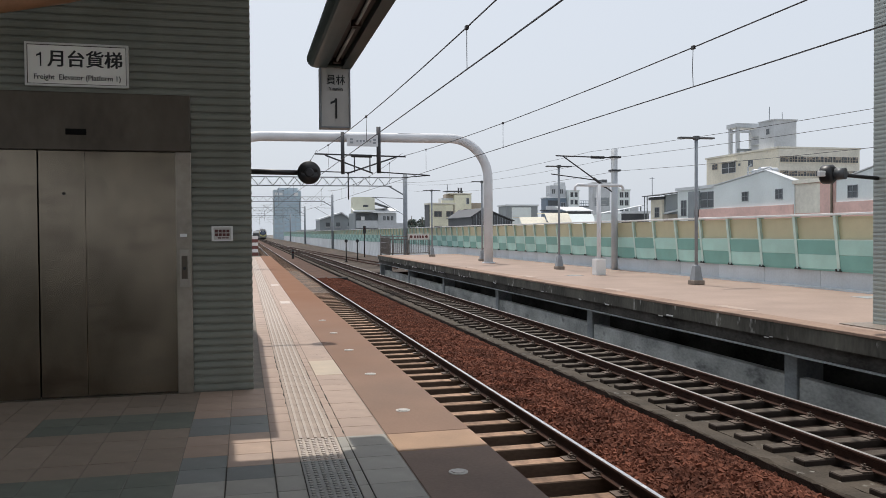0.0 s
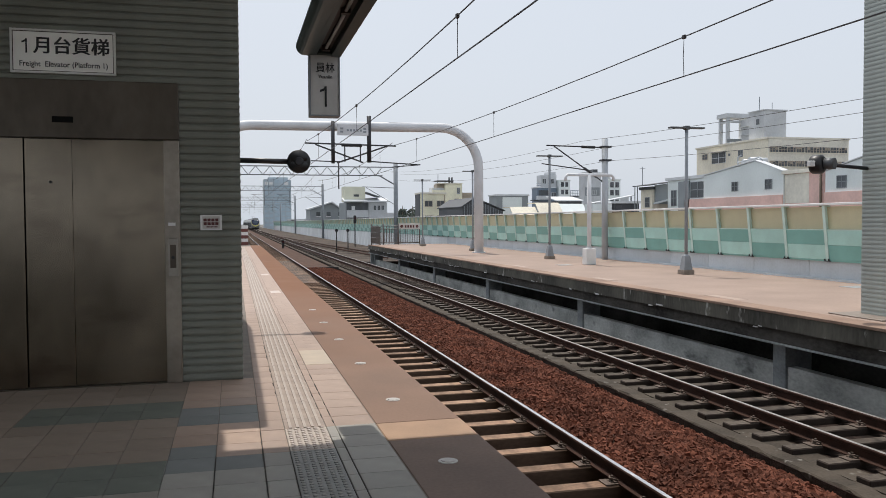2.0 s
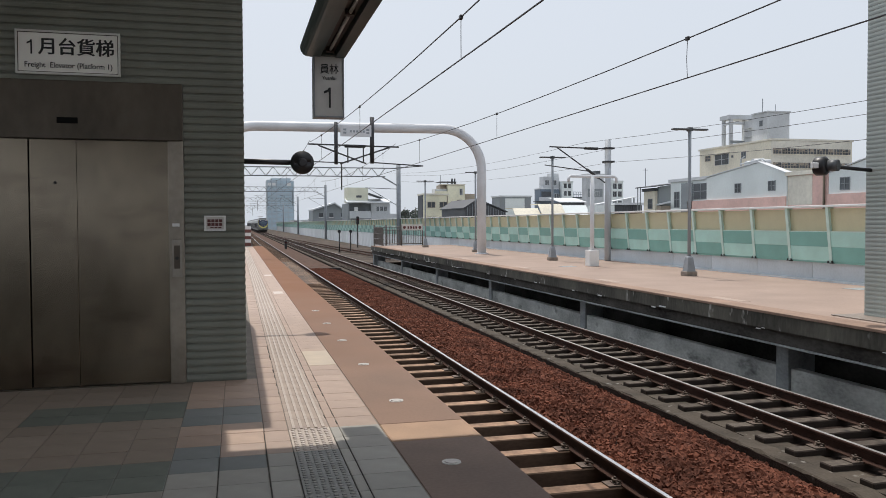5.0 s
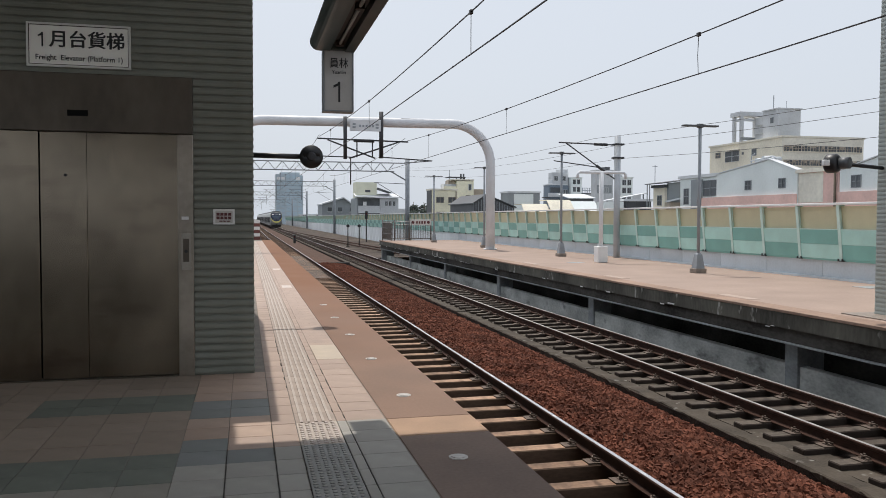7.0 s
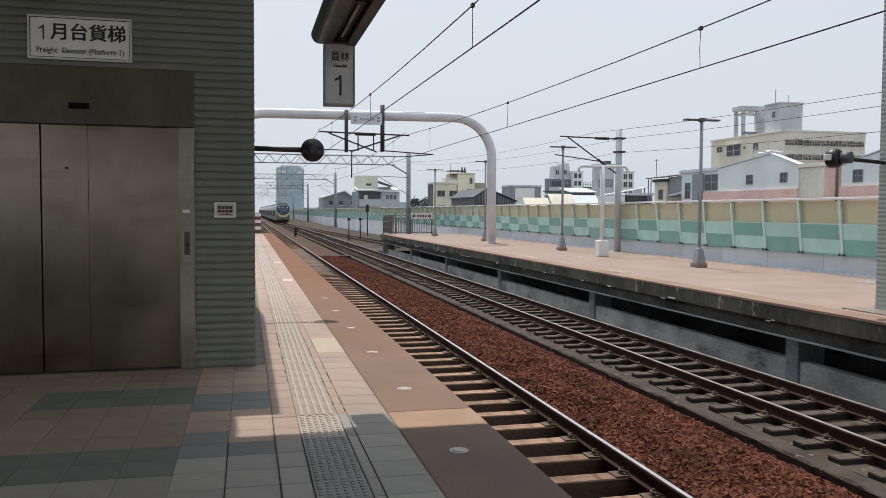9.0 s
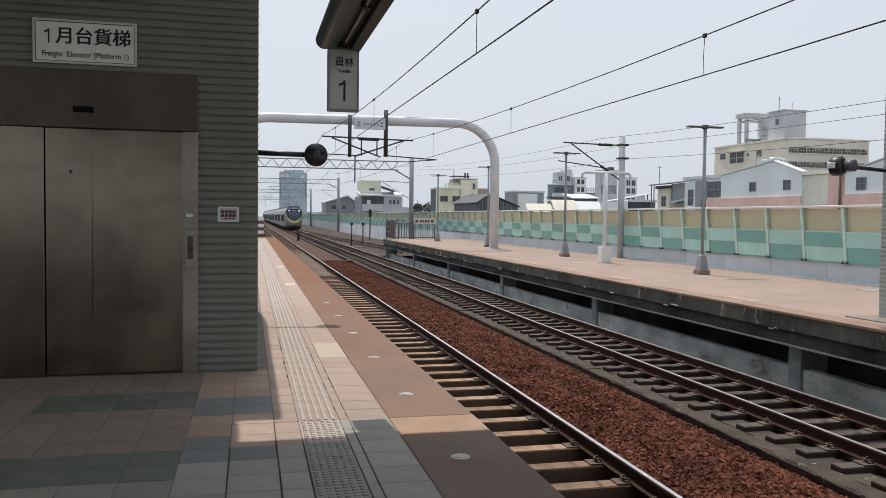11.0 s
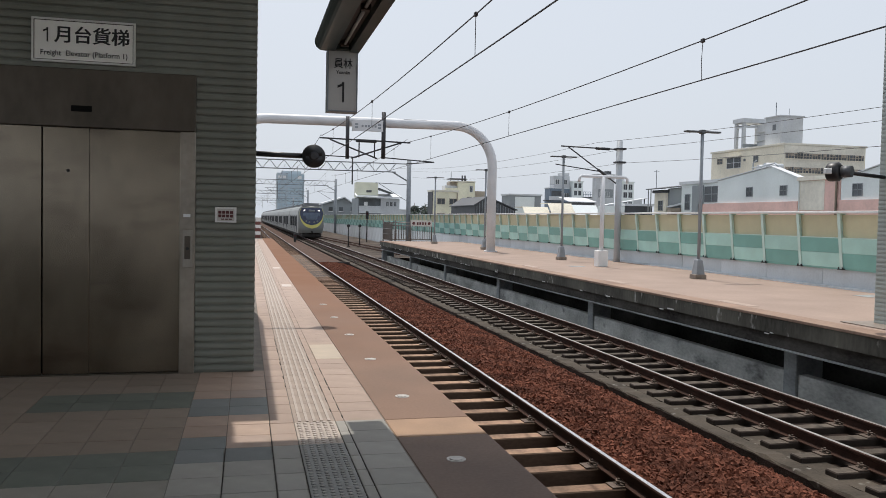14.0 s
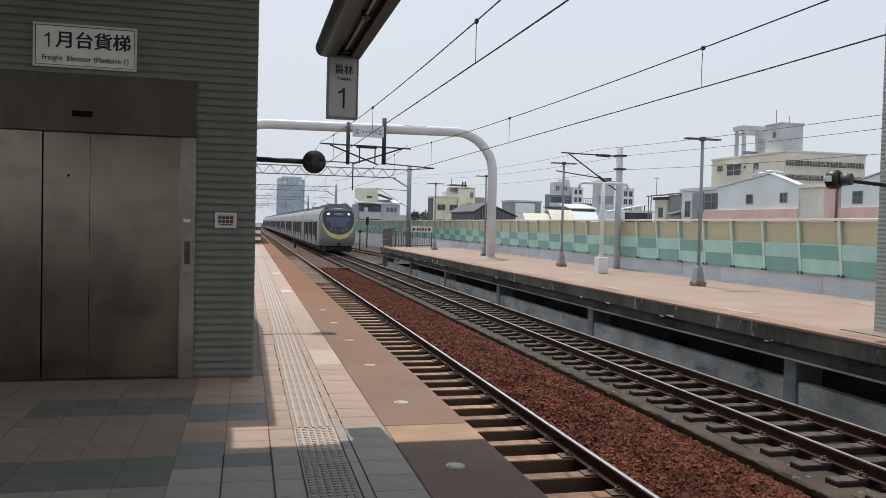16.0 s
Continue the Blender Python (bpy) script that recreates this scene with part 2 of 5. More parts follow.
M_YELLOWSIGN = mat("pale_yellow_board", (0.76, 0.75, 0.6), 0.7, 0, 0.06, 0.5, 6, 0.02)
M_LEAF = mat("tree_leaf", (0.065, 0.085, 0.07), 0.8, 0, 0.3, 0.7, 6, 0.2, island=0.5)
M_BARK = mat("tree_bark", (0.10, 0.08, 0.06), 0.9, 0, 0.3, 2, 20, 0.3)
M_TRAIN = mat("silver_train_side", (0.255, 0.26, 0.25), 0.35, 0.35, 0.06, 0.6, 20, 0.02)
M_TRAINF = mat("grey_train_nose", (0.165, 0.17, 0.16), 0.4, 0.1, 0.06, 1.5, 20, 0.02)
M_TRAIN_ROOF = mat("train_roof_grey", (0.20, 0.205, 0.21), 0.6, 0.1, 0.15, 1.5, 20, 0.05)
M_YELLOW = mat("yellow_train_band", (0.58, 0.52, 0.13), 0.4, 0, 0.06, 2, 30, 0.0)
M_SHIELD = mat("blue_tinted_windscreen", (0.03, 0.04, 0.08), 0.14, 0, 0.2, 1.2, 10, 0.0)
M_TRAINGLASS = mat("dark_train_window", (0.02, 0.022, 0.025), 0.6, 0, 0.3, 1, 10, 0.0)
M_TRAINGLASS.node_tree.nodes["Principled BSDF"].inputs["Specular IOR Level"].default_value = 0.1
M_DOOR = mat("grey_train_door", (0.13, 0.135, 0.14), 0.5, 0.1, 0.08, 2, 20, 0.0)
M_PANE = mat("blue_grey_pane", (0.075, 0.10, 0.145), 0.12, 0, 0.2, 1.2, 10, 0.0)
M_UNDER = mat("train_underframe", (0.035, 0.032, 0.03), 0.8, 0.2, 0.3, 3, 30, 0.2)
M_HEADLAMP = glow("headlamp_glow", (1.0, 0.92, 0.92), 1.3)
M_REDLAMP = mat("dark_red_lens", (0.06, 0.008, 0.008), 0.2, 0, 0.05, 5, 40, 0)
M_FENCE = mat("stainless_fence", (0.17, 0.155, 0.145), 0.4, 0.7, 0.1, 5, 40, 0.03)
M_STRIPE_R = mat("barrier_red", (0.16, 0.055, 0.045), 0.6, 0, 0.15, 5, 40, 0)
M_STRIPE_W = mat("barrier_white", (0.75, 0.74, 0.72), 0.5, 0, 0.06, 5, 40, 0)


def salt_stains(m, start=0.58, colour=(0.42, 0.41, 0.38), stretch=(1, 1, 0.5), scale=4.5, soft=0.08):
    """Blotches and runs of lime, dirt or grease on a material."""
    n, l = m.node_tree.nodes, m.node_tree.links
    b = n["Principled BSDF"]
    old = b.inputs["Base Color"].links[0].from_socket
    tc = n.new("ShaderNodeTexCoord")
    mp = n.new("ShaderNodeMapping")
    mp.inputs["Scale"].default_value = stretch
    l.new(tc.outputs["Object"], mp.inputs[0])
    a = n.new("ShaderNodeTexNoise")
    a.inputs["Scale"].default_value, a.inputs["Detail"].default_value = scale, 8
    l.new(mp.outputs[0], a.inputs["Vector"])
    r = n.new("ShaderNodeValToRGB")
    r.color_ramp.elements[0].position, r.color_ramp.elements[1].position = start, start + soft
    l.new(a.outputs[0], r.inputs[0])
    mx = n.new("ShaderNodeMix")
    mx.data_type = "RGBA"
    mx.inputs[7].default_value = (*colour, 1)
    l.new(r.outputs[0], mx.inputs[0])
    l.new(old, mx.inputs[6])
    l.new(mx.outputs[2], b.inputs["Base Color"])


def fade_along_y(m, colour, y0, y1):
    """Blends the base colour along Y into the given colour, noisily, from y0 to y1."""
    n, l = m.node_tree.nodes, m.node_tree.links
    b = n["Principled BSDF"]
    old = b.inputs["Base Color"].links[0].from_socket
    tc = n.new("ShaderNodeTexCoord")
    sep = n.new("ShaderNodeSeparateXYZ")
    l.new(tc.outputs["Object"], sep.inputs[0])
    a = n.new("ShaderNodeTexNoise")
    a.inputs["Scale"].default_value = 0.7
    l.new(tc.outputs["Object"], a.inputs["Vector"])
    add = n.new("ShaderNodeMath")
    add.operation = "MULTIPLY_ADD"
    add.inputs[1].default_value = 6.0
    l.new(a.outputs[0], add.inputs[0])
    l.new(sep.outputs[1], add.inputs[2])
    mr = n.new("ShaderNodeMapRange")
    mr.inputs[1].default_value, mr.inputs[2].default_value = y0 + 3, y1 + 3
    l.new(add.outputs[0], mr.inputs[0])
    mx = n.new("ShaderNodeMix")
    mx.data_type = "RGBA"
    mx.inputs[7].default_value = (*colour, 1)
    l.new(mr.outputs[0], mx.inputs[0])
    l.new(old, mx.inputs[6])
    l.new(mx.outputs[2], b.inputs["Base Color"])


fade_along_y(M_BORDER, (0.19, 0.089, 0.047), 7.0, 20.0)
salt_stains(M_CONC, 0.61)
salt_stains(M_STEEL, 0.57, (0.15, 0.122, 0.095), (0.8, 1, 2.6), 1.5, 0.16)
salt_stains(M_BASE, 0.60, (0.05, 0.052, 0.05), (1, 0.8, 1.6), 1.7, 0.14)
salt_stains(M_KERB, 0.64, (0.24, 0.225, 0.2))
for m in (M_TILE, M_TILE_PALE, M_TILE_PINK, M_TILE_TEAL, M_TILE_GREY, M_TILE_SHADE, M_TILE_BLUE, M_TACT_SHADE, M_EDGE_SHADE, M_TACT, M_BORDER, M_BORDER_LT, M_PLAT2, M_COPING, M_BALLAST,
          M_BED, M_BED_FAR, M_SHOULDER, M_SLEEPER, M_SLEEPER2, M_SLEEPER_TOP, M_SLEEPER2_TOP, M_KERB, M_RUST, M_CONC_DK):
    m.node_tree.nodes["Principled BSDF"].inputs["Specular IOR Level"].default_value = 0.15


# ---- mesh helpers ----
def box(bm, x0, x1, y0, y1, z0, z1):
    v = [bm.verts.new(p) for p in ((x0, y0, z0), (x1, y0, z0), (x1, y1, z0), (x0, y1, z0),
                                   (x0, y0, z1), (x1, y0, z1), (x1, y1, z1), (x0, y1, z1))]
    for f in ((3, 2, 1, 0), (4, 5, 6, 7), (0, 1, 5, 4), (1, 2, 6, 5), (2, 3, 7, 6), (3, 0, 4, 7)):
        bm.faces.new([v[i] for i in f])
    return v


def bbox(x0, x1, y0, y1, z0, z1, bevel=0.0, seg=1):
    bm = bmesh.new()
    box(bm, x0, x1, y0, y1, z0, z1)
    if bevel:
        bmesh.ops.bevel(bm, geom=bm.edges[:], offset=bevel, segments=seg, affect="EDGES")
    return bm


def tube(bm, pts, r, seg=8, cap=True):
    """A round bar through the given points; r is one radius or one for each point."""
    pts = [Vector(p) for p in pts]
    rs = r if isinstance(r, (list, tuple)) else [r] * len(pts)
    rings = []
    for i, p in enumerate(pts):
        a = pts[max(0, i - 1)]
        b = pts[min(len(pts) - 1, i + 1)]
        d = (b - a).normalized()
        if i == 0:
            up = Vector((0, 0, 1)) if abs(d.z) < 0.95 else Vector((0, 1, 0))
            u = d.cross(up).normalized()
        else:
            u = (u - d * u.dot(d)).normalized()
        w = u.cross(d)
        rings.append([bm.verts.new(p + rs[i] * (math.cos(k * math.tau / seg) * u + math.sin(k * math.tau / seg) * w))
                      for k in range(seg)])
    for ra, rb in zip(rings, rings[1:]):
        for k in range(seg):
            f = bm.faces.new((ra[k], rb[k], rb[(k + 1) % seg], ra[(k + 1) % seg]))
            f.smooth = seg > 6
    if cap:
        bm.faces.new(rings[0])
        bm.faces.new(rings[-1][::-1])
    return bm


def rod(p0, p1, r, seg=8):
    return tube(bmesh.new(), (p0, p1), r, seg)


def prism_y(bm, outline, y0, y1):
    """Extrude an outline of (x, z) along y."""
    a = [bm.verts.new((x, y0, z)) for x, z in outline]
    b = [bm.verts.new((x, y1, z)) for x, z in outline]
    k = len(outline)
    for i in range(k):
        bm.faces.new((a[i], a[(i + 1) % k], b[(i + 1) % k], b[i]))
    bm.faces.new(a[::-1])
    bm.faces.new(b)
    return bm


def prism_x(bm, outline, x0, x1):
    a = [bm.verts.new((x0, y, z)) for y, z in outline]
    b = [bm.verts.new((x1, y, z)) for y, z in outline]
    k = len(outline)
    for i in range(k):
        bm.faces.new((a[i], a[(i + 1) % k], b[(i + 1) % k], b[i]))
    bm.faces.new(a[::-1])
    bm.faces.new(b)
    return bm


def to_mesh(name, bm, material):
    bmesh.ops.recalc_face_normals(bm, faces=bm.faces[:])
    me = bpy.data.meshes.new(name)
    bm.to_mesh(me)
    bm.free()
    me.materials.append(material)
    return me


def part(name, bm, material, parent, label="", at=None):
    ob = new(name, bm if isinstance(bm, bpy.types.Mesh) else to_mesh(name, bm, material))
    ob.parent = parent
    if at is not None:
        ob.location = at
    if label:
        tagged(ob, label)
    return ob


def thing(name, label, category, group="", kind="", at=(0, 0, 0)):
    ob = new(name)
    ob.location = at
    return tagged(ob, label, category, group, kind)


def single(name, bm, material, label, category, group="", kind=""):
    ob = new(name, to_mesh(name, bm, material))
    return tagged(ob, label, category, group, kind)


def text(name, body, size, material, parent, at, stretch=1.0, label="", align="CENTER"):
    cu = bpy.data.curves.new(name, "FONT")
    cu.body, cu.size, cu.extrude, cu.offset = body, size, 0.0015, size * 0.009
    cu.align_x, cu.align_y = align, "CENTER"
    cu.materials.append(material)
    ob = new(name, cu)
    ob.parent = parent
    ob.matrix_basis = pose(*at, 90, 0, 0) @ Matrix.Diagonal((stretch, 1, 1, 1))
    if label:
        tagged(ob, label)
    return ob


def numeral_one(x, y, z, h):
    """A plain figure one, h high, standing on z and facing -y."""
    b = bmesh.new()
    w = 0.10 * h
    box(b, x, x + w, y - 0.002, y + 0.002, z, z + h)
    o = ((x - 0.24 * h, z + 0.70 * h), (x, z + 0.80 * h), (x, z + h), (x - 0.05 * h, z + 0.90 * h), (x - 0.24 * h, z + 0.82 * h))
    prism_y(b, o, y - 0.002, y + 0.002)
    return b


# ---- ground and viaduct ----
bm = bmesh.new()
box(bm, -3000, 3000, -600, 4500, -9.4, -9.0)
single("ground", bm, M_GROUND, "grey-brown town ground below the viaduct", "ground", kind="structure")
bm = bmesh.new()
box(bm, -9.0, 13.2, -40, 900, -2.2, -1.43)
single("viaduct_deck", bm, M_BED, "dark brown track bed on the viaduct", "track bed", kind="structure")

# ballast shoulders: between the tracks, and beyond the platforms
bm = bmesh.new()
prism_y(bm, ((2.12, -1.42), (2.12, -1.15), (2.3, -1.09), (2.8, -1.07), (3.6, -1.13), (4.15, -1.29), (4.15, -1.42)), -20, 900)
single("ballast_bed", bm, M_BED_FAR, "rust-brown crushed stone ballast between the tracks", "ballast", kind="stuff")
bm = bmesh.new()
prism_y(bm, ((6.5, -1.42), (6.7, -1.18), (12.5, -1.10), (12.5, -1.42)), 54.5, 900)
single("ballast_shoulder", bm, M_SHOULDER, "grey-brown ballast beyond the platform end", "ballast", kind="stuff")


def stones(count, x0, x1, y0, y1, zf, r0, r1, seed, power=1.0):
    rng = np.random.default_rng(seed)
    base = np.array([(x, y, z) for z in (-1, 1) for y in (-1, 1) for x in (-1, 1)], float) * 0.62
    quad = np.array([(0, 2, 3, 1), (4, 5, 7, 6), (0, 1, 5, 4), (2, 6, 7, 3), (0, 4, 6, 2), (1, 3, 7, 5)])
    r = rng.uniform(r0, r1, (count, 1, 1))
    v = base[None] * r * rng.uniform(0.7, 1.25, (count, 1, 3)) + rng.normal(0, 0.17, (count, 8, 3)) * r
    q, _ = np.linalg.qr(rng.normal(size=(count, 3, 3)))
    v = np.einsum("nij,nkj->nki", q, v)
    x = rng.uniform(x0, x1, count)
    y = y0 + (y1 - y0) * rng.uniform(0, 1, count) ** power
    z = np.array([zf(a) for a in x]) + rng.uniform(-0.01, 0.025, count)
    v += np.stack([x, y, z], 1)[:, None]
    f = quad[None] + 8 * np.arange(count)[:, None, None]
    me = bpy.data.meshes.new("ballast_stones")
    me.from_pydata(v.reshape(-1, 3).tolist(), [], f.reshape(-1, 4).tolist())
    me.materials.append(M_BALLAST)
    return me


def mid_ballast(x):
    return float(np.interp(x, (2.12, 2.3, 2.8, 3.6, 4.15), (-1.15, -1.09, -1.07, -1.13, -1.29)))


tagged(new("ballast_stones", stones(50000, 2.11, 4.14, 5.4, 46.9, mid_ballast, 0.020, 0.044, 3, 1.5)),
       "rust-brown crushed stones lying between the tracks", "ballast", kind="stuff")

# ---- rails and sleepers ----
RAIL_Z = -0.949


def rail_profile(x):
    z = RAIL_Z - 0.003
    half = ((0.026, 0), (0.034, -0.012), (0.032, -0.038), (0.010, -0.052), (0.010, -0.125), (0.064, -0.140), (0.064, -0.153))
    return [(x + a, z + b) for a, b in half] + [(x - a, z + b) for a, b in reversed(half)]


def head_strip(x):
    z = RAIL_Z
    return [(x + 0.020, z), (x + 0.025, z - 0.006), (x - 0.025, z - 0.006), (x - 0.020, z)]


def railway(name, centre, label, head):
    t = thing(name, label, "railway track", kind="structure")
    for s in (-0.566, 0.566):
        r = part("rail", prism_y(bmesh.new(), rail_profile(centre + s), -20, 900), M_RUST, t, "rusty steel rail")
        part("rail_head", prism_y(bmesh.new(), head_strip(centre + s), -20, 900), head, r, "shiny worn running surface")
    return t


track_1 = railway("track_1", 1.487, "rusty rails on worn sleepers beside the platform", M_HEAD)
track_2 = railway("track_2", 5.518, "rusty rails on concrete sleepers with a kerb slab", M_HEAD2)


def clip_mesh(x):
    bm = bmesh.new()
    box(bm, x - 0.20, x + 0.20, -0.088, 0.088, -1.106, -1.092)
    for s in (-1, 1):
        box(bm, x + s * 0.09 - 0.035, x + s * 0.09 + 0.035, -0.055, 0.055, -1.115, -1.085)
        tube(bm, ((x + s * 0.05, -0.04, -1.075), (x + s * 0.10, -0.045, -1.055), (x + s * 0.12, 0, -1.06), (x + s * 0.10, 0.045, -1.055),
                  (x + s * 0.05, 0.04, -1.075)), 0.012, 5)
        tube(bm, ((x + s * 0.095, 0, -1.10), (x + s * 0.095, 0, -1.03)), 0.014, 6)
    return to_mesh("rail_clip", bm, M_CLIP)


def lay_sleepers(t, centre, half, step, start, near_count, last, material, top, width, depth):
    bm = bbox(centre - half, centre + half, -width / 2, width / 2, -1.104 - depth, -1.104, 0.012)
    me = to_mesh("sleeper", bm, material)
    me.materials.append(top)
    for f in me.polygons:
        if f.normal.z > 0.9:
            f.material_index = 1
    clips = [clip_mesh(centre - 0.566), clip_mesh(centre + 0.566)]
    far = bmesh.new()
    y, i = start, 0
    while y < last:
        if i < near_count:
            ob = new("sleeper", me)
            ob.parent, ob.location = t, (random.uniform(-0.02, 0.02), y, random.uniform(-0.006, 0.0))
            if y < 40:
                for c in clips:
                    k = new("rail_clip", c)
                    k.parent, k.location = t, (0, y, 0)
        else:
            box(far, centre - half, centre + half, y - width / 2, y + width / 2, -1.104 - depth, -1.104)
        y += step
        i += 1
    tagged(part("far_sleepers", far, material, t), kind="stuff")


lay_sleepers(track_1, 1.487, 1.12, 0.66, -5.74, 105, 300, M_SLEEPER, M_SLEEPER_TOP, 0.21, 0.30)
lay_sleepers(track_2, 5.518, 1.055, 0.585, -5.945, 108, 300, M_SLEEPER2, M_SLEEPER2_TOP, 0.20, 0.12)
# the kerb slab along the second track, in lengths with open joints
def rough_slab(seed):
    """One kerb length with chipped, wavering edges."""
    r = random.Random(seed)
    b = bmesh.new()
    rings = []
    for k in range(31):
        y = 0.012 + 4.576 * k / 30
        e, d = r.gauss(0, 0.010), r.gauss(0, 0.006)
        chip = r.uniform(0.02, 0.06) if r.random() < 0.2 else 0.012
        rings.append([b.verts.new(p) for p in ((-0.135, y, -0.14), (-0.135 + e, y, -chip + d), (-0.12 + chip * 0.6 + e, y, d), (0.12, y, d + r.gauss(0, 0.003)), (0.14, y, -0.14))])
    for a, c in zip(rings, rings[1:]):
        for i in range(5):
            b.faces.new((a[i], c[i], c[(i + 1) % 5], a[(i + 1) % 5]))
    b.faces.new(rings[0])
    b.faces.new(rings[-1][::-1])
    bmesh.ops.recalc_face_normals(b, faces=b.faces[:])
    return to_mesh("kerb_slab", b, M_KERB)


slab_mes = [rough_slab(k) for k in range(5)]
for i in range(-1, 40):
    ob = new("kerb_slab", slab_mes[i % 5])
    ob.parent, ob.location = track_2, (4.345, 8.95 + 4.6 * i, -1.170)
part("outer_slab", bbox(4.47, 4.80, -20, 300, -1.191, -1.170), M_KERB, track_2, "dusty pale slab beside the sleepers")
part("track_slab", bbox(4.2, 6.85, -20, 900, -1.42, -1.192), M_BED, track_2, "dark concrete slab under the sleepers")

part("infill", bbox(0.35, 1.96, 36.0, 57, -1.30, -1.112), M_INFILL, track_1, "dusty brown infill between the sleepers")

# the siding that leaves behind the far platform end
siding = thing("siding_track", "rusty siding rails curving off past the platform end", "railway track", kind="structure")
for s in (-0.566, 0.566):
    bm = bmesh.new()
    pts = []
    for k in range(25):
        y = 57 + k * 5
        pts.append((5.518 + 3.9 * (1 - k / 24) ** 1.6 + s, y, -1.02))
    tube(bm, pts, 0.07, 6)
    part("rail", bm, M_RUST, siding, "rusty siding rail")

# ---- platform with the freight lift ----
platform_1 = thing("platform_floor", "tiled station platform with terracotta edge", "platform", kind="structure")
part("slab", bbox(-9.0, -0.04, -40, 56.5, -1.42, -0.005), M_GROUT, platform_1, "grey concrete platform slab")
part("edge_strip", bbox(-0.664, 0.0, -40, 5.58, -0.30, 0.0, 0.008), M_EDGE_SHADE, platform_1, "brown platform edge coloured for the canopy's shade")
part("edge_strip", bbox(-0.664, 0.0, 5.588, 6.08, -0.30, 0.001, 0.008), M_BORDER_LT, platform_1, "paler clean terracotta edge slab")
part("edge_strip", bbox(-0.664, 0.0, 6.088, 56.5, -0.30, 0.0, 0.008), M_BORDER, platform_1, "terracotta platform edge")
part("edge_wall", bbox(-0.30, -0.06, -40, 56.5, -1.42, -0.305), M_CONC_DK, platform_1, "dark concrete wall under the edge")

# discs let into the edge
disc_bm = bmesh.new()
tube(disc_bm, ((0, 0, -0.01), (0, 0, 0.004)), 0.062, 20)
tube(disc_bm, ((0, 0, 0.004), (0, 0, 0.008)), [0.045, 0.040], 16)
disc_me = to_mesh("edge_disc", disc_bm, M_DISC)
for i in range(-1, 6):
    ob = new("edge_disc", disc_me)
    ob.parent, ob.location = platform_1, (-0.383, 5.0 + 1.862 * i, 0.001)
    if i == 0:
        tagged(ob, "round pale metal disc set in the edge")

# tiles, each its own piece near the camera, joined farther off
T = 0.302
tile_mats = (M_TILE, M_TILE_PALE, M_TILE_PINK, M_TILE_TEAL, M_TILE_GREY, M_TILE_SHADE, M_TILE_BLUE)
tile_me = []
for m in tile_mats:
    tile_me.append(to_mesh("floor_tile", bbox(0.0015, 0.298, 0.0015, T - 0.002, -0.03, 0.0, 0.003), m))
narrow_me = to_mesh("floor_tile", bbox(0.002, 0.066, 0.002, T - 0.003, -0.03, 0.0, 0.003), M_TILE_PALE)
narrow_shade = to_mesh("floor_tile", bbox(0.002, 0.066, 0.002, T - 0.003, -0.03, 0.0, 0.003), M_TILE_SHADE)
far_tiles = [bmesh.new() for _ in tile_mats]
count = 0
rng = random.Random(5)


def tile_kind(ix, iy, x, y):
    """Index into tile_mats: two teal bands cross the pink paving, grey slabs lie nearer; kind 5 paints the canopy's
    shade.
    """
    if x > -1.05:
        return 1 if y > 5.95 else 5
    if x > -1.6:
        return 5 if y < 5.35 else 0 if y < 6.3 or y > 8 else 1
    if x > -2.2:
        if y < 5.1:
            return 5
        if y < 5.49:
            return 6
        if 6.3 < y < 6.8 or (y < 5.7 and x < -1.9):
            return 6
        return 0 if rng.random() < 0.75 else 1
    if 4.8 < y < 5.3 or (6.6 < y < 7.1 and x > -3.5):
        return 3
    if y < 4.8:
        return 4 if y < 3.5 or rng.random() < 0.9 else 5
    return 2


columns = [-0.968] + [-1.518 - 0.3 * (k + 1) for k in range(20)]
for ix, x in enumerate(columns):
    for iy in range(-30, 178):
        y = iy * T + 0.06
        if x < -1.6 and y > 8.0:
            continue
        k = tile_kind(ix, iy, x, y)
        if 4.0 < y < 9.5 and x > -5.2 and count < 290:
            ob = new("floor_tile", tile_me[k])
            ob.parent, ob.location = platform_1, (x, y, rng.uniform(-0.0015, 0.001))
            count += 1
        else:
            box(far_tiles[k], x + 0.001, x + 0.2985, y + 0.001, y + T - 0.0015, -0.03, 0.0)
for iy in range(-30, 178):
    ob = new("floor_tile", narrow_me if iy > 19 else narrow_shade)
    ob.parent, ob.location = platform_1, (-1.037, iy * T + 0.06, 0)
half_me = [to_mesh("floor_tile", bbox(0.002, 0.173, 0.002, T - 0.003, -0.03, 0.0, 0.003), m) for m in (M_TILE_PALE, M_TILE_SHADE)]
for iy in range(-30, 178):
    ob = new("floor_tile", half_me[0 if iy > 17 else 1])
    ob.parent, ob.location = platform_1, (-1.517, iy * T + 0.06, rng.uniform(-0.0015, 0.001))
for k, b in enumerate(far_tiles):
    tagged(part("far_floor_tiles", b, tile_mats[k], platform_1), kind="stuff")
part("buff_tile", bbox(-0.962, -0.668, 8.80, 9.80, -0.03, 0.002, 0.003), M_TILE_YELLOW, platform_1, "buff yellow replacement tile")
for y in (18.0, 24.2):
    part("pale_tile", bbox(-0.93, -0.72, y, y + 0.6, -0.03, 0.002, 0.003), M_TILE_WHITE, platform_1, "white marker tile")
# tactile paving
def raised_tops(me, top):
    """Give the raised faces of a tactile tile a paler colour."""
    me.materials.append(top)
    for f in me.polygons:
        if f.center.z > 0.005:
            f.material_index = 1
    return me


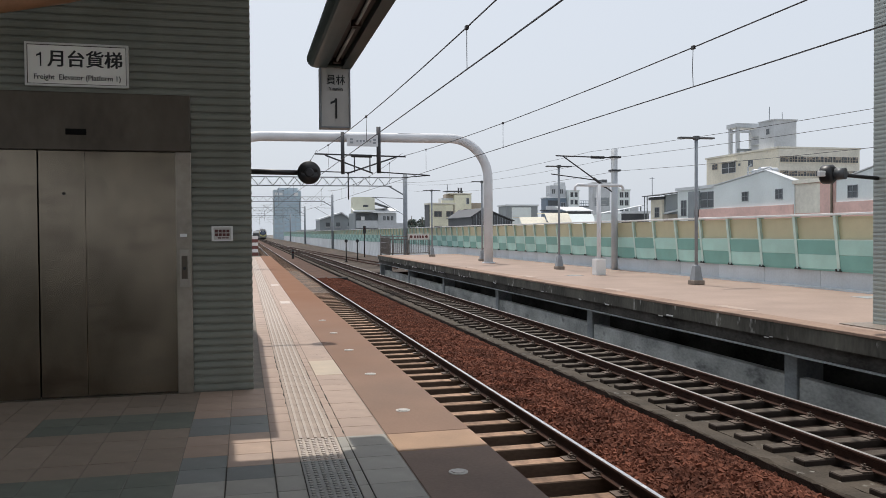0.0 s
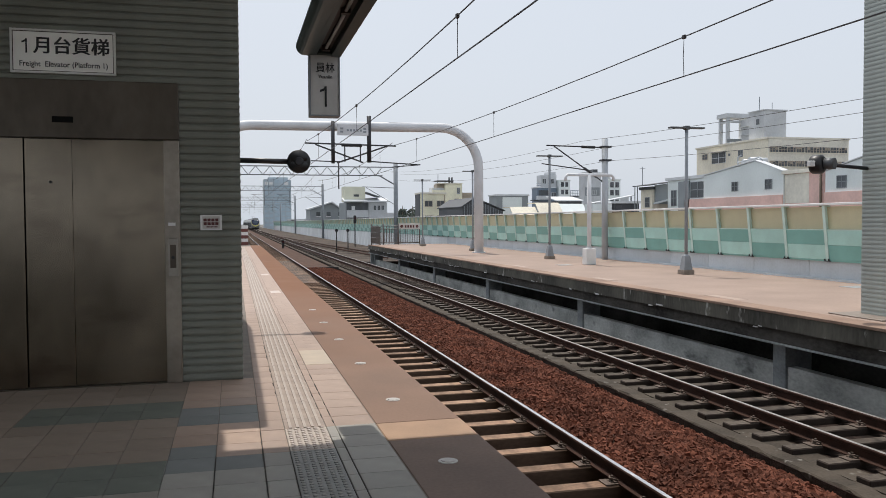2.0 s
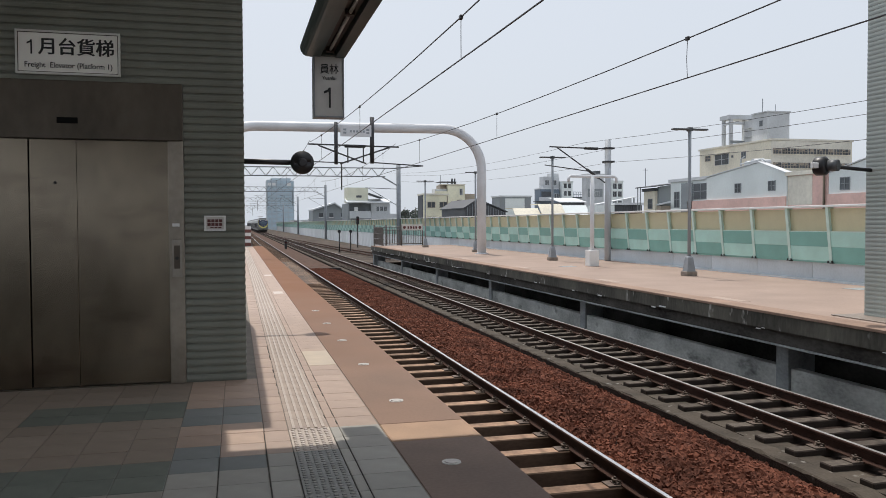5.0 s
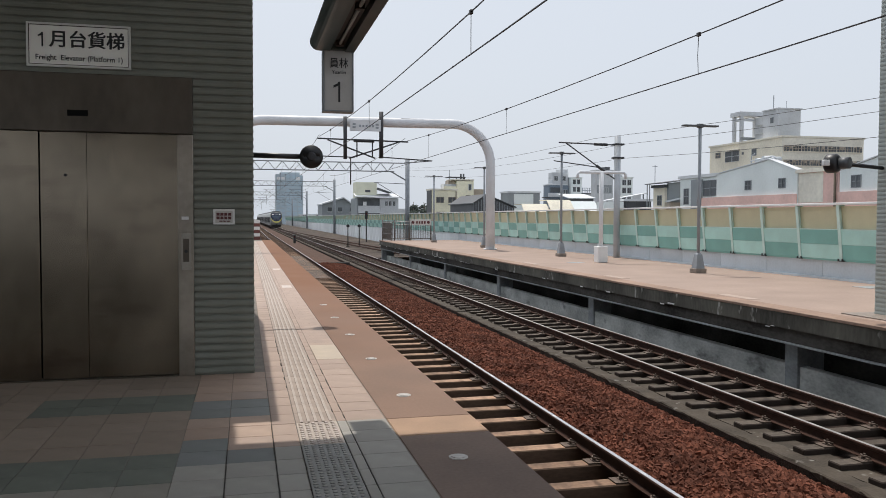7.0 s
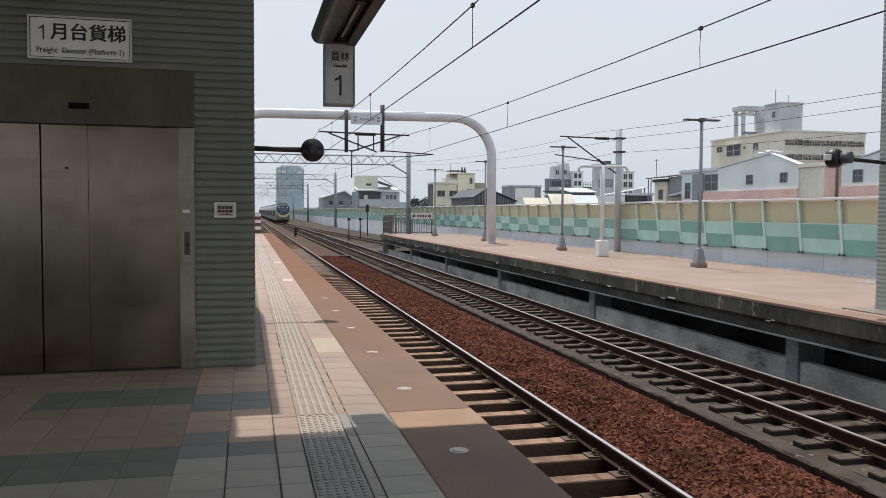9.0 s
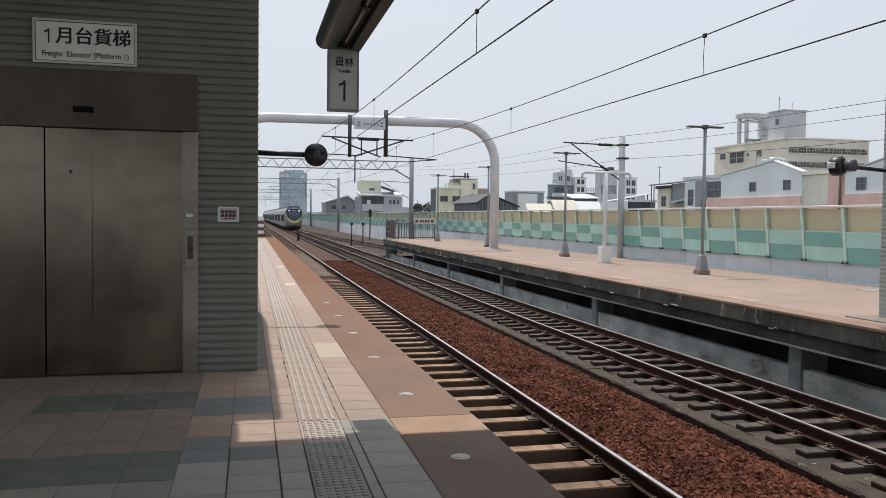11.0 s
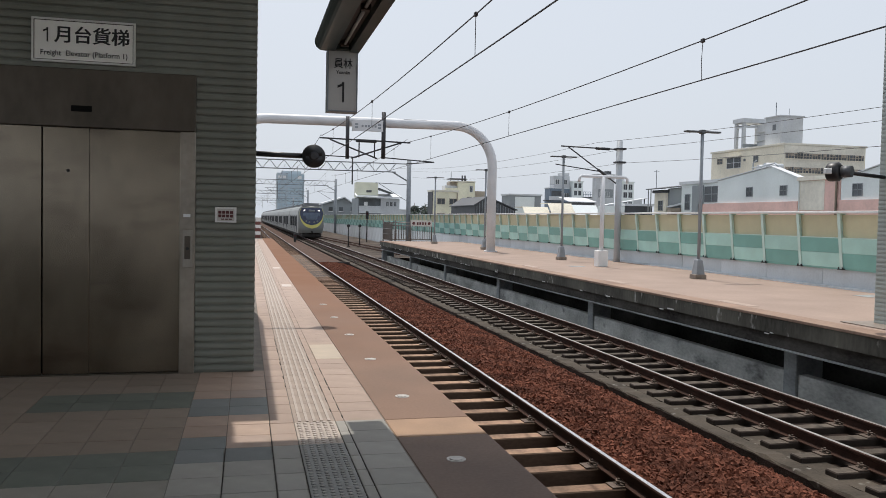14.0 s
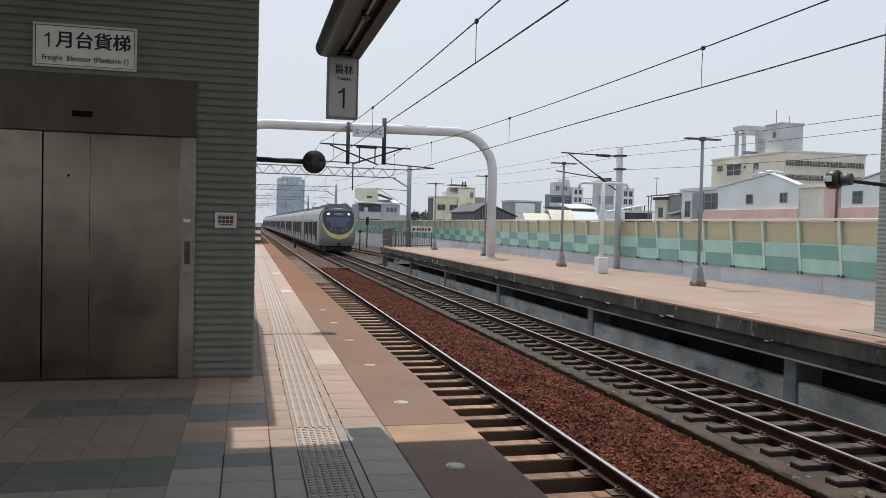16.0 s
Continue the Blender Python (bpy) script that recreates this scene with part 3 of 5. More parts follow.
bm = bbox(0.001, 0.299, 0.0008, T - 0.0008, -0.03, 0.0, 0.002)
for k in range(5):
    box(bm, 0.030 + k * 0.054, 0.052 + k * 0.054, 0.0008, T - 0.0008, 0.0, 0.007)
bar_me = raised_tops(to_mesh("tactile_bar_tile", bm, M_TACT), M_TACT_BAR)
bm = bbox(0.001, 0.299, 0.0008, T - 0.0008, -0.03, 0.0, 0.002)
for a in range(6):
    for b in range(6):
        tube(bm, ((0.03 + a * 0.047, 0.03 + b * 0.048, 0), (0.03 + a * 0.047, 0.03 + b * 0.048, 0.006)), [0.017, 0.011], 8)
dot_me = raised_tops(to_mesh("tactile_dot_tile", bm, M_TACT_SHADE), M_TILE_SHADE)
lit_dot_me = dot_me.copy()
lit_dot_me.materials[0], lit_dot_me.materials[1] = M_TACT_BAR, M_TILE_WHITE
for iy in range(-30, 178):
    y = iy * T + 0.06
    ob = new("tactile_dot_tile" if iy < 20 else "tactile_bar_tile", dot_me if iy < 18 else lit_dot_me if iy < 20 else bar_me)
    ob.parent, ob.location = platform_1, (-1.340, y, 0.001)

# worn joints and chips along the tactile strip
chip = random.Random(21)
for x, y0, y1 in ((-1.039, 6.4, 7.6), (-1.039, 7.9, 10.5), (-0.969, 6.2, 8.4), (-1.345, 7.4, 8.9), (-1.345, 9.3, 10.3)):
    b = bmesh.new()
    y = y0
    while y < y1:
        n = chip.uniform(0.05, 0.3)
        w = chip.uniform(0.002, 0.006)
        box(b, x - w, x + w * 0.6, y, y + n, -0.02, 0.0035)
        y += n + chip.uniform(0.03, 0.35)
    part("worn_joint", b, M_CONC_DK, platform_1, "dark broken joint between tiles")

for x, y0, y1, w in ((-1.5185, 3.0, 6.1, 0.0025), (-1.8185, 3.0, 5.5, 0.0018), (-1.0385, 3.0, 5.85, 0.002), (-0.969, 3.0, 5.85, 0.0025), (-1.342, 3.0, 5.5, 0.002)):
    part("dark_joint", bbox(x - w, x + w, y0, y1, -0.02, 0.0032), M_CONC_DK, platform_1, "dark dirty joint between tiles")

# ---- lift building ----
WY, WX = 8.18, -1.617
lift_house = thing("lift_house", "ribbed green-grey lift shaft building on the platform", "building", kind="structure")
part("core_wall", bbox(-8.0, WX - 0.03, WY + 0.22, 14.0, 0, 4.28), M_RIB, lift_house)
part("wall_pier", bbox(-2.178, WX - 0.03, WY + 0.03, WY + 0.218, 0, 2.845), M_RIB, lift_house)
part("wall_pier", bbox(-8.0, WX - 0.03, WY + 0.03, WY + 0.218, 2.849, 4.28), M_RIB, lift_house)


PITCH = 0.0725


def slat_front(x0, x1):
    """One rounded cladding slat that faces -y, standing on z = 0."""
    d, h = 0.013, PITCH
    o = [(0.03, 0), (0.004, 0), (0.004, 0.14 * h), (-d, 0.24 * h), (-1.25 * d, 0.5 * h), (-d, 0.80 * h), (-0.2 * d, 0.97 * h), (0.004, h), (0.03, h)]
    return to_mesh("cladding_slat", prism_x(bmesh.new(), o, x0, x1), M_RIB)


def slat_side(y0, y1):
    o = [(-0.03, 0), (-0.02, 0.010), (0, 0.018), (0.004, 0.036), (0, 0.058), (-0.02, 0.070), (-0.03, PITCH)]
    return to_mesh("cladding_slat", prism_y(bmesh.new(), o, y0, y1), M_RIB)


lower_slat, upper_slat, side_slat = slat_front(-2.175, WX), slat_front(-8.0, WX), slat_side(WY + 0.012, 14.0)
for k in range(59):
    z = k * PITCH
    ob = new("cladding_slat", lower_slat if z + PITCH < 2.86 else upper_slat)
    ob.parent, ob.location = lift_house, (0, WY, z)
    ob = new("cladding_slat", side_slat)
    ob.parent, ob.location = lift_house, (WX, 0, z)
part("roof_slab", bbox(-8.0, WX, WY + 0.02, 14.0, 4.28, 4.36), M_ROOF, lift_house)

# the lift front
lift = thing("lift_entrance", "scuffed stainless steel freight lift doors and surround", "lift door", kind="structure")
part("header", bbox(-4.6, -2.178, WY - 0.03, WY + 0.04, 2.31, 2.845, 0.006), M_STEEL_DARK, lift, "dull steel header panel")
part("floor_indicator", bbox(-3.28, -3.10, WY - 0.035, WY + 0.02, 2.452, 2.508, 0.003), M_VOID, lift, "small dark indicator window")
part("jamb", bbox(-2.318, -2.178, WY - 0.03, WY + 0.10, 0.0, 2.308, 0.005), M_JAMB, lift, "bright steel jamb")
part("door_gap_shade", bbox(-4.6, -2.30, WY + 0.11, WY + 0.13, 0.01, 2.31), M_BLACK, lift)
for x0, x1, dy in ((-3.1275, -2.30, 0.112), (-3.528, -3.1285, 0.105), (-4.6, -3.535, 0.080)):
    part("door_panel", bbox(x0, x1, WY - 0.09 + dy, WY - 0.055 + dy, 0.012, 2.308, 0.003), M_STEEL, lift, "scuffed stainless steel sliding panel")
part("sill", bbox(-4.6, -2.32, WY - 0.02, WY + 0.16, 0.0, 0.010), M_STEEL_DARK, lift, "grooved metal door sill")
part("key_hole", tube(bmesh.new(), ((-3.31, WY - 0.002, 1.91), (-3.31, WY + 0.02, 1.91)), 0.013, 12), M_BLACK, lift)
panel = part("call_panel", bbox(-2.29, -2.20, WY - 0.042, WY - 0.028, 1.02, 1.38, 0.004), M_PANEL, lift, "steel call button panel")
part("call_window", bbox(-2.272, -2.218, WY - 0.046, WY - 0.04, 1.10, 1.32), M_STEEL_DARK, panel)
part("call_button", tube(bmesh.new(), ((-2.246, WY - 0.05, 1.20), (-2.246, WY - 0.04, 1.20)), 0.016, 12), M_BLACK, panel)
part("plate", bbox(-2.285, -2.22, WY - 0.036, WY - 0.028, 1.50, 1.53), M_WHITE, lift, "small pale notice plate")

# signs on the wall
sign = thing("lift_sign", "white framed sign with black lettering above lift doors", "sign")
part("panel", bbox(-3.60, -2.735, WY - 0.035, WY - 0.005, 2.905, 3.277), M_SIGN, sign, "off-white sign panel")
bm = bmesh.new()
for a in ((-3.612, -3.594, 2.893, 3.289), (-2.741, -2.723, 2.893, 3.289)):
    box(bm, a[0], a[1], WY - 0.045, WY, a[2], a[3])
for a in ((2.893, 2.911), (3.271, 3.289)):
    box(bm, -3.594, -2.741, WY - 0.045, WY, a[0], a[1])
part("frame", bm, M_SIGNFRAME, sign, "thin metal frame")
for x0, x1, z0, z1 in ((-3.594, -3.588, 2.911, 3.271), (-2.747, -2.741, 2.911, 3.271), (-3.588, -2.747, 2.911, 2.917), (-3.588, -2.747, 3.265, 3.271)):
    part("inner_shadow_line", bbox(x0, x1, WY - 0.038, WY - 0.034, z0, z1), M_BEAM_IN, sign)
text("lettering", "月台貨梯", 0.163, M_INK, sign, (-3.10, WY - 0.037, 3.135), 1.0, "black characters")
text("lettering", "月台貨梯", 0.163, M_INK, sign, (-3.095, WY - 0.0374, 3.136), 1.0, "black characters")
part("numeral", numeral_one(-3.485, WY - 0.037, 3.072, 0.128), M_INK, sign, "black numeral one")
text("lettering", "Freight  Elevator (Platform 1)", 0.068, M_INK, sign, (-3.165, WY - 0.037, 2.975), 0.93, "small black lettering")
note = thing("wall_notice", "small white notice with red lines on ribbed wall", "notice")
part("panel", bbox(-2.0, -1.79, WY - 0.022, WY - 0.004, 1.458, 1.60, 0.003), M_SIGN_DULL, note)
for r, z in enumerate((1.555, 1.517, 1.484)):
    for k in range(4 if r < 2 else 3):
        x = -1.973 + 0.040 * k + (0.03 if r == 2 else 0)
        h = 0.015 if r < 2 else 0.006
        part("red_bar", bbox(x, x + 0.033, WY - 0.025, WY - 0.021, z - h, z + h), M_RED, note)
bm = bmesh.new()
for a in ((-2.006, -1.984, 1.450, 1.608), (-1.806, -1.784, 1.450, 1.608)):
    box(bm, a[0], a[1], WY - 0.027, WY - 0.003, a[2], a[3])
for a in ((1.450, 1.466), (1.592, 1.608)):
    box(bm, -1.984, -1.806, WY - 0.027, WY - 0.003, a[0], a[1])
part("frame", bm, M_WHITE, note)
note.location, note.scale = (-0.1895, 0, 0.107), (0.9, 1, 0.93)


def speaker(name, at, away, label):
    """A round black horn speaker on a straight arm; away is the side of the arm."""
    t = thing(name, label, "loudspeaker", "platform loudspeakers", at=at)
    part("arm", rod((away * 0.13, 0, 0), (away * 0.885, 0, 0.01), 0.040, 10), M_BLACK, t, "black mounting arm")
    bm = bmesh.new()
    tube(bm, ((0, -0.07, 0), (0, -0.075, 0), (0, -0.03, 0), (0, 0.08, 0), (0, 0.16, 0), (0, 0.20, 0)), [0.110, 0.165, 0.175, 0.155, 0.11, 0.045], 24)
    part("horn", bm, M_BLACK, t, "round black speaker housing")
    bm = bmesh.new()
    tube(bm, ((0, -0.078, 0), (0, -0.072, 0)), [0.045, 0.075], 16)
    part("centre_cap", bm, M_DARKSTEEL, t)
    return t


speaker("loudspeaker", (-0.735, 12.38, 2.43), -1, "round black loudspeaker on a wall arm")

# ---- canopy over the near platform ----
canopy = thing("platform_canopy", "curved canopy roof over the platform", "canopy", kind="structure")
bm = bmesh.new()
outline = []
for k in range(13):
    x = -9.0 + k * 10.6 / 12
    outline.append((x, 4.75 + 1.0 * math.sin(math.pi * 0.5 * min(1, (x + 9.0) / 8.0))))
outline += [(x, z + 0.10) for x, z in reversed(outline)]
prism_y(bm, outline, -40, 8.27)
part("roof_shell", bm, M_ROOF, canopy)
bm = bmesh.new()
tube(bm, ((-5.5, 7.30, 3.02), (-4.4, 7.30, 3.25), (-3.67, 7.30, 3.40), (-3.1, 7.30, 3.525), (-2.4, 7.30, 3.75), (-1.7, 7.30, 4.05)), 0.09, 10)
part("rib", bm, M_SOFFIT, canopy, "orange-brown curved roof rib")
part("shade_panel", bbox(-9.0, -1.98, 8.28, 8.6, 4.38, 5.80), M_ROOF, canopy)
tagged(single("closing_wall", bbox(-9.2, -9.0, -40, 60, -1.42, 1.3), M_RIB2, "plain added wall closing the unseen side of the platform", "wall", kind="structure"))

# hanging light trough with the platform number
trough = thing("light_trough", "dark green hanging light trough with lamp tubes", "light fixture")
bm = bmesh.new()
o = []
for k in range(11):
    a = math.pi * (0.55 + 0.95 * k / 10)
    o.append((-1.04 + 0.075 * math.cos(a), 3.13 + 0.08 * math.sin(a)))
o += [(-0.975, 3.045), (-0.935, 3.045), (-0.935, 3.11), (-0.80, 3.11), (-0.80, 3.04), (-0.715, 3.04), (-0.70, 3.06), (-0.73, 3.17), (-0.90, 3.24)]
prism_y(bm, o, -6, 7.60)
part("housing", bm, M_BEAM, trough, "dark green rounded metal housing")
part("recess", bbox(-0.93, -0.805, -6, 7.55, 3.098, 3.108), M_BEAM_IN, trough, "brown lamp recess")
part("end_cap", bbox(-1.03, -0.715, 7.52, 7.605, 3.048, 3.165, 0.01), M_BEAM, trough)
for i in range(8):
    y1 = 7.35 - i * 1.32
    part("lamp_tube", rod((-0.865, y1, 3.075), (-0.865, y1 - 1.2, 3.075), 0.015, 8), M_TUBE, trough, "unlit lamp tube")
    part("tube_holder", bbox(-0.90, -0.83, y1 + 0.01, y1 + 0.07, 3.055, 3.10), M_BEAM_IN, trough)
trough.location, trough.scale = (-0.118, 0, 0.107), (0.93, 0.93, 0.93)
for y in (3.0, -2.0):
    part("hanger_rod", rod((-0.88, y, 3.2), (-0.88, y, 6.05), 0.02, 8), M_BEAM, trough)
number = thing("platform_sign", "white hanging box sign with black platform number", "sign")
part("box", bbox(-1.005, -0.715, 7.56, 7.70, 2.488, 3.143, 0.006), M_SIGN_DULL, number, "white sign box")
bm = bmesh.new()
for a in ((-1.014, -1.003, 2.478, 3.08), (-0.717, -0.706, 2.478, 3.08)):
    box(bm, a[0], a[1], 7.55, 7.71, a[2], a[3])
box(bm, -1.003, -0.717, 7.55, 7.71, 2.478, 2.49)
part("frame", bm, M_POLE, number, "grey metal frame")
text("lettering", "員林", 0.105, M_INK, number, (-0.855, 7.556, 2.945), 0.92, "black characters")
text("lettering", "Yuanlin", 0.048, M_INK, number, (-0.855, 7.556, 2.862), 1.0, "small grey lettering")
part("numeral", numeral_one(-0.862, 7.556, 2.57, 0.20), M_INK, number, "large black numeral one")

number.location, number.scale = (-0.198, 0, 0.284), (0.837, 0.93, 0.865)

# striped barrier at the platform end
stop = thing("striped_barrier", "dull red and white striped barrier at platform end", "barrier")
for k in range(6):
    part("stripe", bbox(-1.25, -0.78, 56.0, 56.12, 0.03 + k * 0.22, 0.25 + k * 0.22), M_STRIPE_W if k % 2 else M_STRIPE_R, stop)

# ---- far platform ----
P2 = 7.022
platform_2 = thing("far_platform", "terracotta paved far platform on concrete piers", "platform", kind="structure")
part("paving", bbox(P2 + 0.45, 12.62, -30, 54.4, -0.05, 0.0), M_PLAT2, platform_2, "faded terracotta paving")
part("coping", bbox(P2, P2 + 0.446, -30, 54.4, -0.045, 0.004, 0.006), M_COPING, platform_2, "terracotta edge coping")
part("fascia", bbox(P2 + 0.02, P2 + 0.40, -30, 54.4, -0.30, -0.049), M_CONC, platform_2, "streaked dark concrete slab edge")
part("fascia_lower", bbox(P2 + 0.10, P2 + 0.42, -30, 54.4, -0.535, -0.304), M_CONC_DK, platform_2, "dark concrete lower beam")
part("ledge", bbox(P2 + 0.035, P2 + 0.40, -30, 54.4, -0.560, -0.540), M_CONC_BLUE, platform_2, "pale drip ledge")
lime = random.Random(31)
b = bmesh.new()
y = 8.0
while y < 54:
    n = lime.uniform(0.03, 0.28)
    z = -0.302 + lime.gauss(0, 0.012)
    h = lime.uniform(0.006, 0.022)
    box(b, P2 + 0.012, P2 + 0.03, y, y + n, z - h, z + h * 0.5)
    if lime.random() < 0.15:
        box(b, P2 + 0.014, P2 + 0.03, y, y + 0.02, z - lime.uniform(0.03, 0.10) + 0.03, z)
    y += n + (lime.uniform(0.03, 0.25) if lime.random() < 0.6 else lime.uniform(1.0, 3.5))
part("lime_crust", b, M_WHITE, platform_2, "pale lime crust along the slab joint")
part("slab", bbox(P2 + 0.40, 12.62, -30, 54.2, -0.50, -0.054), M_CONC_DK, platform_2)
part("base_wall", bbox(P2 + 0.42, P2 + 0.60, -30, 54.2, -1.42, -0.985), M_BASE, platform_2, "blue-grey concrete base wall")
part("back_wall", bbox(9.2, 9.4, -30, 54.2, -1.42, -0.5), M_CONC_DK, platform_2, "dark wall closing the shaded void under the platform")
pier_me = to_mesh("pier", bbox(-0.03, 0.5, -0.17, 0.17, -1.42, -0.55, 0.012), M_CONC_BLUE)
for i in range(-4, 6):
    ob = new("pier", pier_me)
    ob.parent, ob.location = platform_2, (P2 + 0.40, 12.15 + 8.37 * i, 0.0)
part("end_pier", bbox(P2 + 0.15, P2 + 0.5, 54.0, 54.35, -1.42, -0.55), M_CONC_BLUE, platform_2)
for y in (13.6, 19.0, 25.5, 33.0):
    part("pale_slab", bbox(P2 + 0.50, P2 + 0.75, y, y + 1.1, -0.04, 0.005), M_TILE_PALE, platform_2, "pale replacement slab")
for x, y in ((11.6, 15.2), (9.1, 26.0)):
    part("drain_cover", bbox(x, x + 0.5, y, y + 0.5, -0.03, 0.006), M_CONC_BLUE, platform_2, "metal drain cover")
mat_thing = single("metal_grating", bbox(7.62, 9.4, 10.1, 11.25, 0.004, 0.018, 0.004), M_GRATE, "flat metal grating beside the pillar", "grating")

# ribbed pillar with its own loudspeaker
pillar = thing("ribbed_pillar", "pale green ribbed pillar on the far platform", "pillar", kind="structure")
part("core", bbox(8.046, 9.6, 9.41, 10.98, 0, 6.0), M_RIB2, pillar)
o = [(0.016, 0), (0.012, 0.003), (0.010, 0.014), (0.008, 0.035), (0.010, 0.056), (0.012, 0.067), (0.016, 0.07)]
west_slat = to_mesh("cladding_slat", prism_y(bmesh.new(), o, 9.4, 11.0), M_RIB2)
south_slat = to_mesh("cladding_slat", prism_x(bmesh.new(), [(y - 0.026, z) for y, z in o], 8.03, 9.6), M_RIB2)
for k in range(86):
    ob = new("cladding_slat", west_slat)
    ob.parent, ob.location = pillar, (8.03, 0, k * 0.07)
    ob = new("cladding_slat", south_slat)
    ob.parent, ob.location = pillar, (0, 9.42, k * 0.07)
sp = thing("loudspeaker", "round black loudspeaker on the pillar arm", "loudspeaker", "platform loudspeakers", at=(7.20, 10.9, 2.385))
part("arm", rod((0.1, 0, -0.005), (0.86, 0, -0.06), 0.03, 10), M_BLACK, sp, "black mounting arm")
bm = bmesh.new()
tube(bm, ((-0.07, 0.14, 0), (-0.06, 0.12, 0), (0.0, 0.0, 0), (0.02, -0.04, 0)), [0.13, 0.148, 0.148, 0.10], 24)
part("horn", bm, M_BLACK, sp, "black speaker horn")
part("body", tube(bmesh.new(), ((0.02, -0.04, 0), (0.10, -0.17, 0.0)), 0.088, 20), M_LAMP, sp, "grey speaker body")
part("bracket", bbox(-0.24, -0.10, -0.03, 0.05, -0.04, 0.05, 0.01), M_WHITE, sp, "white bracket")


# platform lamps
def lamp_post():
    t = thing("platform_lamp", "grey twin-arm platform lamp post", "lamp post", "platform lamps", at=(10.66, 20.6, 0))
    part("base_block", bbox(-0.17, 0.17, -0.17, 0.17, 0, 0.13, 0.012), M_GRATE, t, "stained brown base block")
    bm = bmesh.new()
    tube(bm, ((0, 0, 0.13), (0, 0, 0.52), (0, 0, 0.56)), [0.185, 0.115, 0.06], 4)
    bmesh.ops.rotate(bm, verts=bm.verts[:], matrix=Matrix.Rotation(radians(45), 3, "Z"))
    part("pedestal", bm, M_POLE, t, "tapered grey pedestal")
    part("pole", rod((0, 0, 0.52), (0, 0, 4.12), 0.046, 12), M_POLE, t)
    part("cap", bbox(-0.07, 0.07, -0.07, 0.07, 4.06, 4.17, 0.01), M_LAMP, t)
    for s in (-1, 1):
        bm = bmesh.new()
        box(bm, s * 0.30 - 0.24, s * 0.30 + 0.24, -0.09, 0.09, 4.09, 4.135)
        bmesh.ops.bevel(bm, geom=bm.edges[:], offset=0.012, segments=1, affect="EDGES")
        part("lamp_head", bm, M_LAMP, t, "flat dark lamp head")
    return t


lamp = lamp_post()
for x, y in ((10.55, 30.6), (10.3, 40.6), (9.70, 49.6)):
    copy_thing(lamp, pose(x, y, 0))

# big white arch across the tracks
arch = thing("pipe_arch", "white painted steel pipe arch spanning both tracks", "arch")
pts = [(9.82, 37.94, 0.0)]
R_ = 1.9
for k in range(13):
    a = math.pi * 0.5 * k / 12
    pts.append((9.82 - R_ + R_ * math.cos(a), 37.94, 6.0 - R_ + R_ * math.sin(a)))
lx = -2.75
for k in range(13):
    a = math.pi * 0.5 * (1 + k / 12)
    pts.append((lx + R_ + R_ * math.cos(a), 37.94, 5.93 - R_ + R_ * math.sin(a)))
pts.append((lx, 37.94, 0.0))
part("pipe", tube(bmesh.new(), pts, 0.225, 18), M_WHITEPIPE, arch, "white painted pipe")
part("foot", tube(bmesh.new(), ((9.82, 37.94, 0), (9.82, 37.94, 0.05)), 0.32, 18), M_WHITEPIPE, arch)
part("peeling_patch", bbox(5.4, 6.5, 37.8, 38.0, 6.165, 6.185, 0.01), M_ROOFW, arch, "peeling paint on top of the pipe")

# catenary frame hung from the arch
drop = thing("catenary_hanger", "dark steel hanger frame with catenary arms", "catenary support")
part("drop_post", rod((2.76, 37.6, 4.22), (2.76, 37.6, 6.15), 0.085, 10), M_DARKSTEEL, drop)
part("drop_post", rod((4.43, 37.6, 4.28), (4.43, 37.6, 6.42), 0.10, 10), M_DARKSTEEL, drop)
part("top_arm", rod((1.50, 37.6, 5.13), (5.70, 37.6, 5.06), 0.035, 8), M_DARKSTEEL, drop)
part("insulator", rod((3.15, 37.6, 5.07), (4.1, 37.6, 5.06), 0.075, 10), M_BLACK, drop)
part("brace", rod((1.95, 37.6, 5.08), (4.15, 37.6, 4.27), 0.035, 8), M_DARKSTEEL, drop)
part("brace", rod((5.25, 37.6, 5.04), (2.95, 37.6, 4.25), 0.035, 8), M_DARKSTEEL, drop)
part("lower_arm", rod((1.75, 37.6, 4.33), (3.2, 37.6, 4.30), 0.025, 8), M_DARKSTEEL, drop)
part("lower_arm", rod((4.45, 37.6, 4.33), (6.85, 37.6, 4.20), 0.028, 8), M_DARKSTEEL, drop)
part("registration_arm", rod((5.5, 37.6, 4.08), (6.85, 37.6, 4.20), 0.022, 8), M_DARKSTEEL, drop)
for x in (3.3, 4.02):
    part("tie", rod((x, 37.6, 4.30), (x, 37.6, 5.10), 0.03, 8), M_DARKSTEEL, drop)
part("long_rod", rod((3.02, 37.7, 3.05), (3.02, 37.7, 4.25), 0.03, 8), M_DARKSTEEL, drop)
hung = thing("hanging_board", "pale hanging board with grey marks under arch", "sign")
part("board", bbox(2.95, 4.38, 37.45, 37.52, 5.50, 6.02, 0.01), M_WHITEPIPE, hung)
for x in (3.08, 4.14):
    for z in (5.62, 5.76):
        part("mark", bbox(x, x + 0.14, 37.445, 37.452, z, z + 0.09), M_POLE, hung)
for k in range(5):
    part("mark", bbox(3.38 + 0.15 * k, 3.47 + 0.15 * k, 37.445, 37.452, 5.68, 5.78), M_POLE, hung)


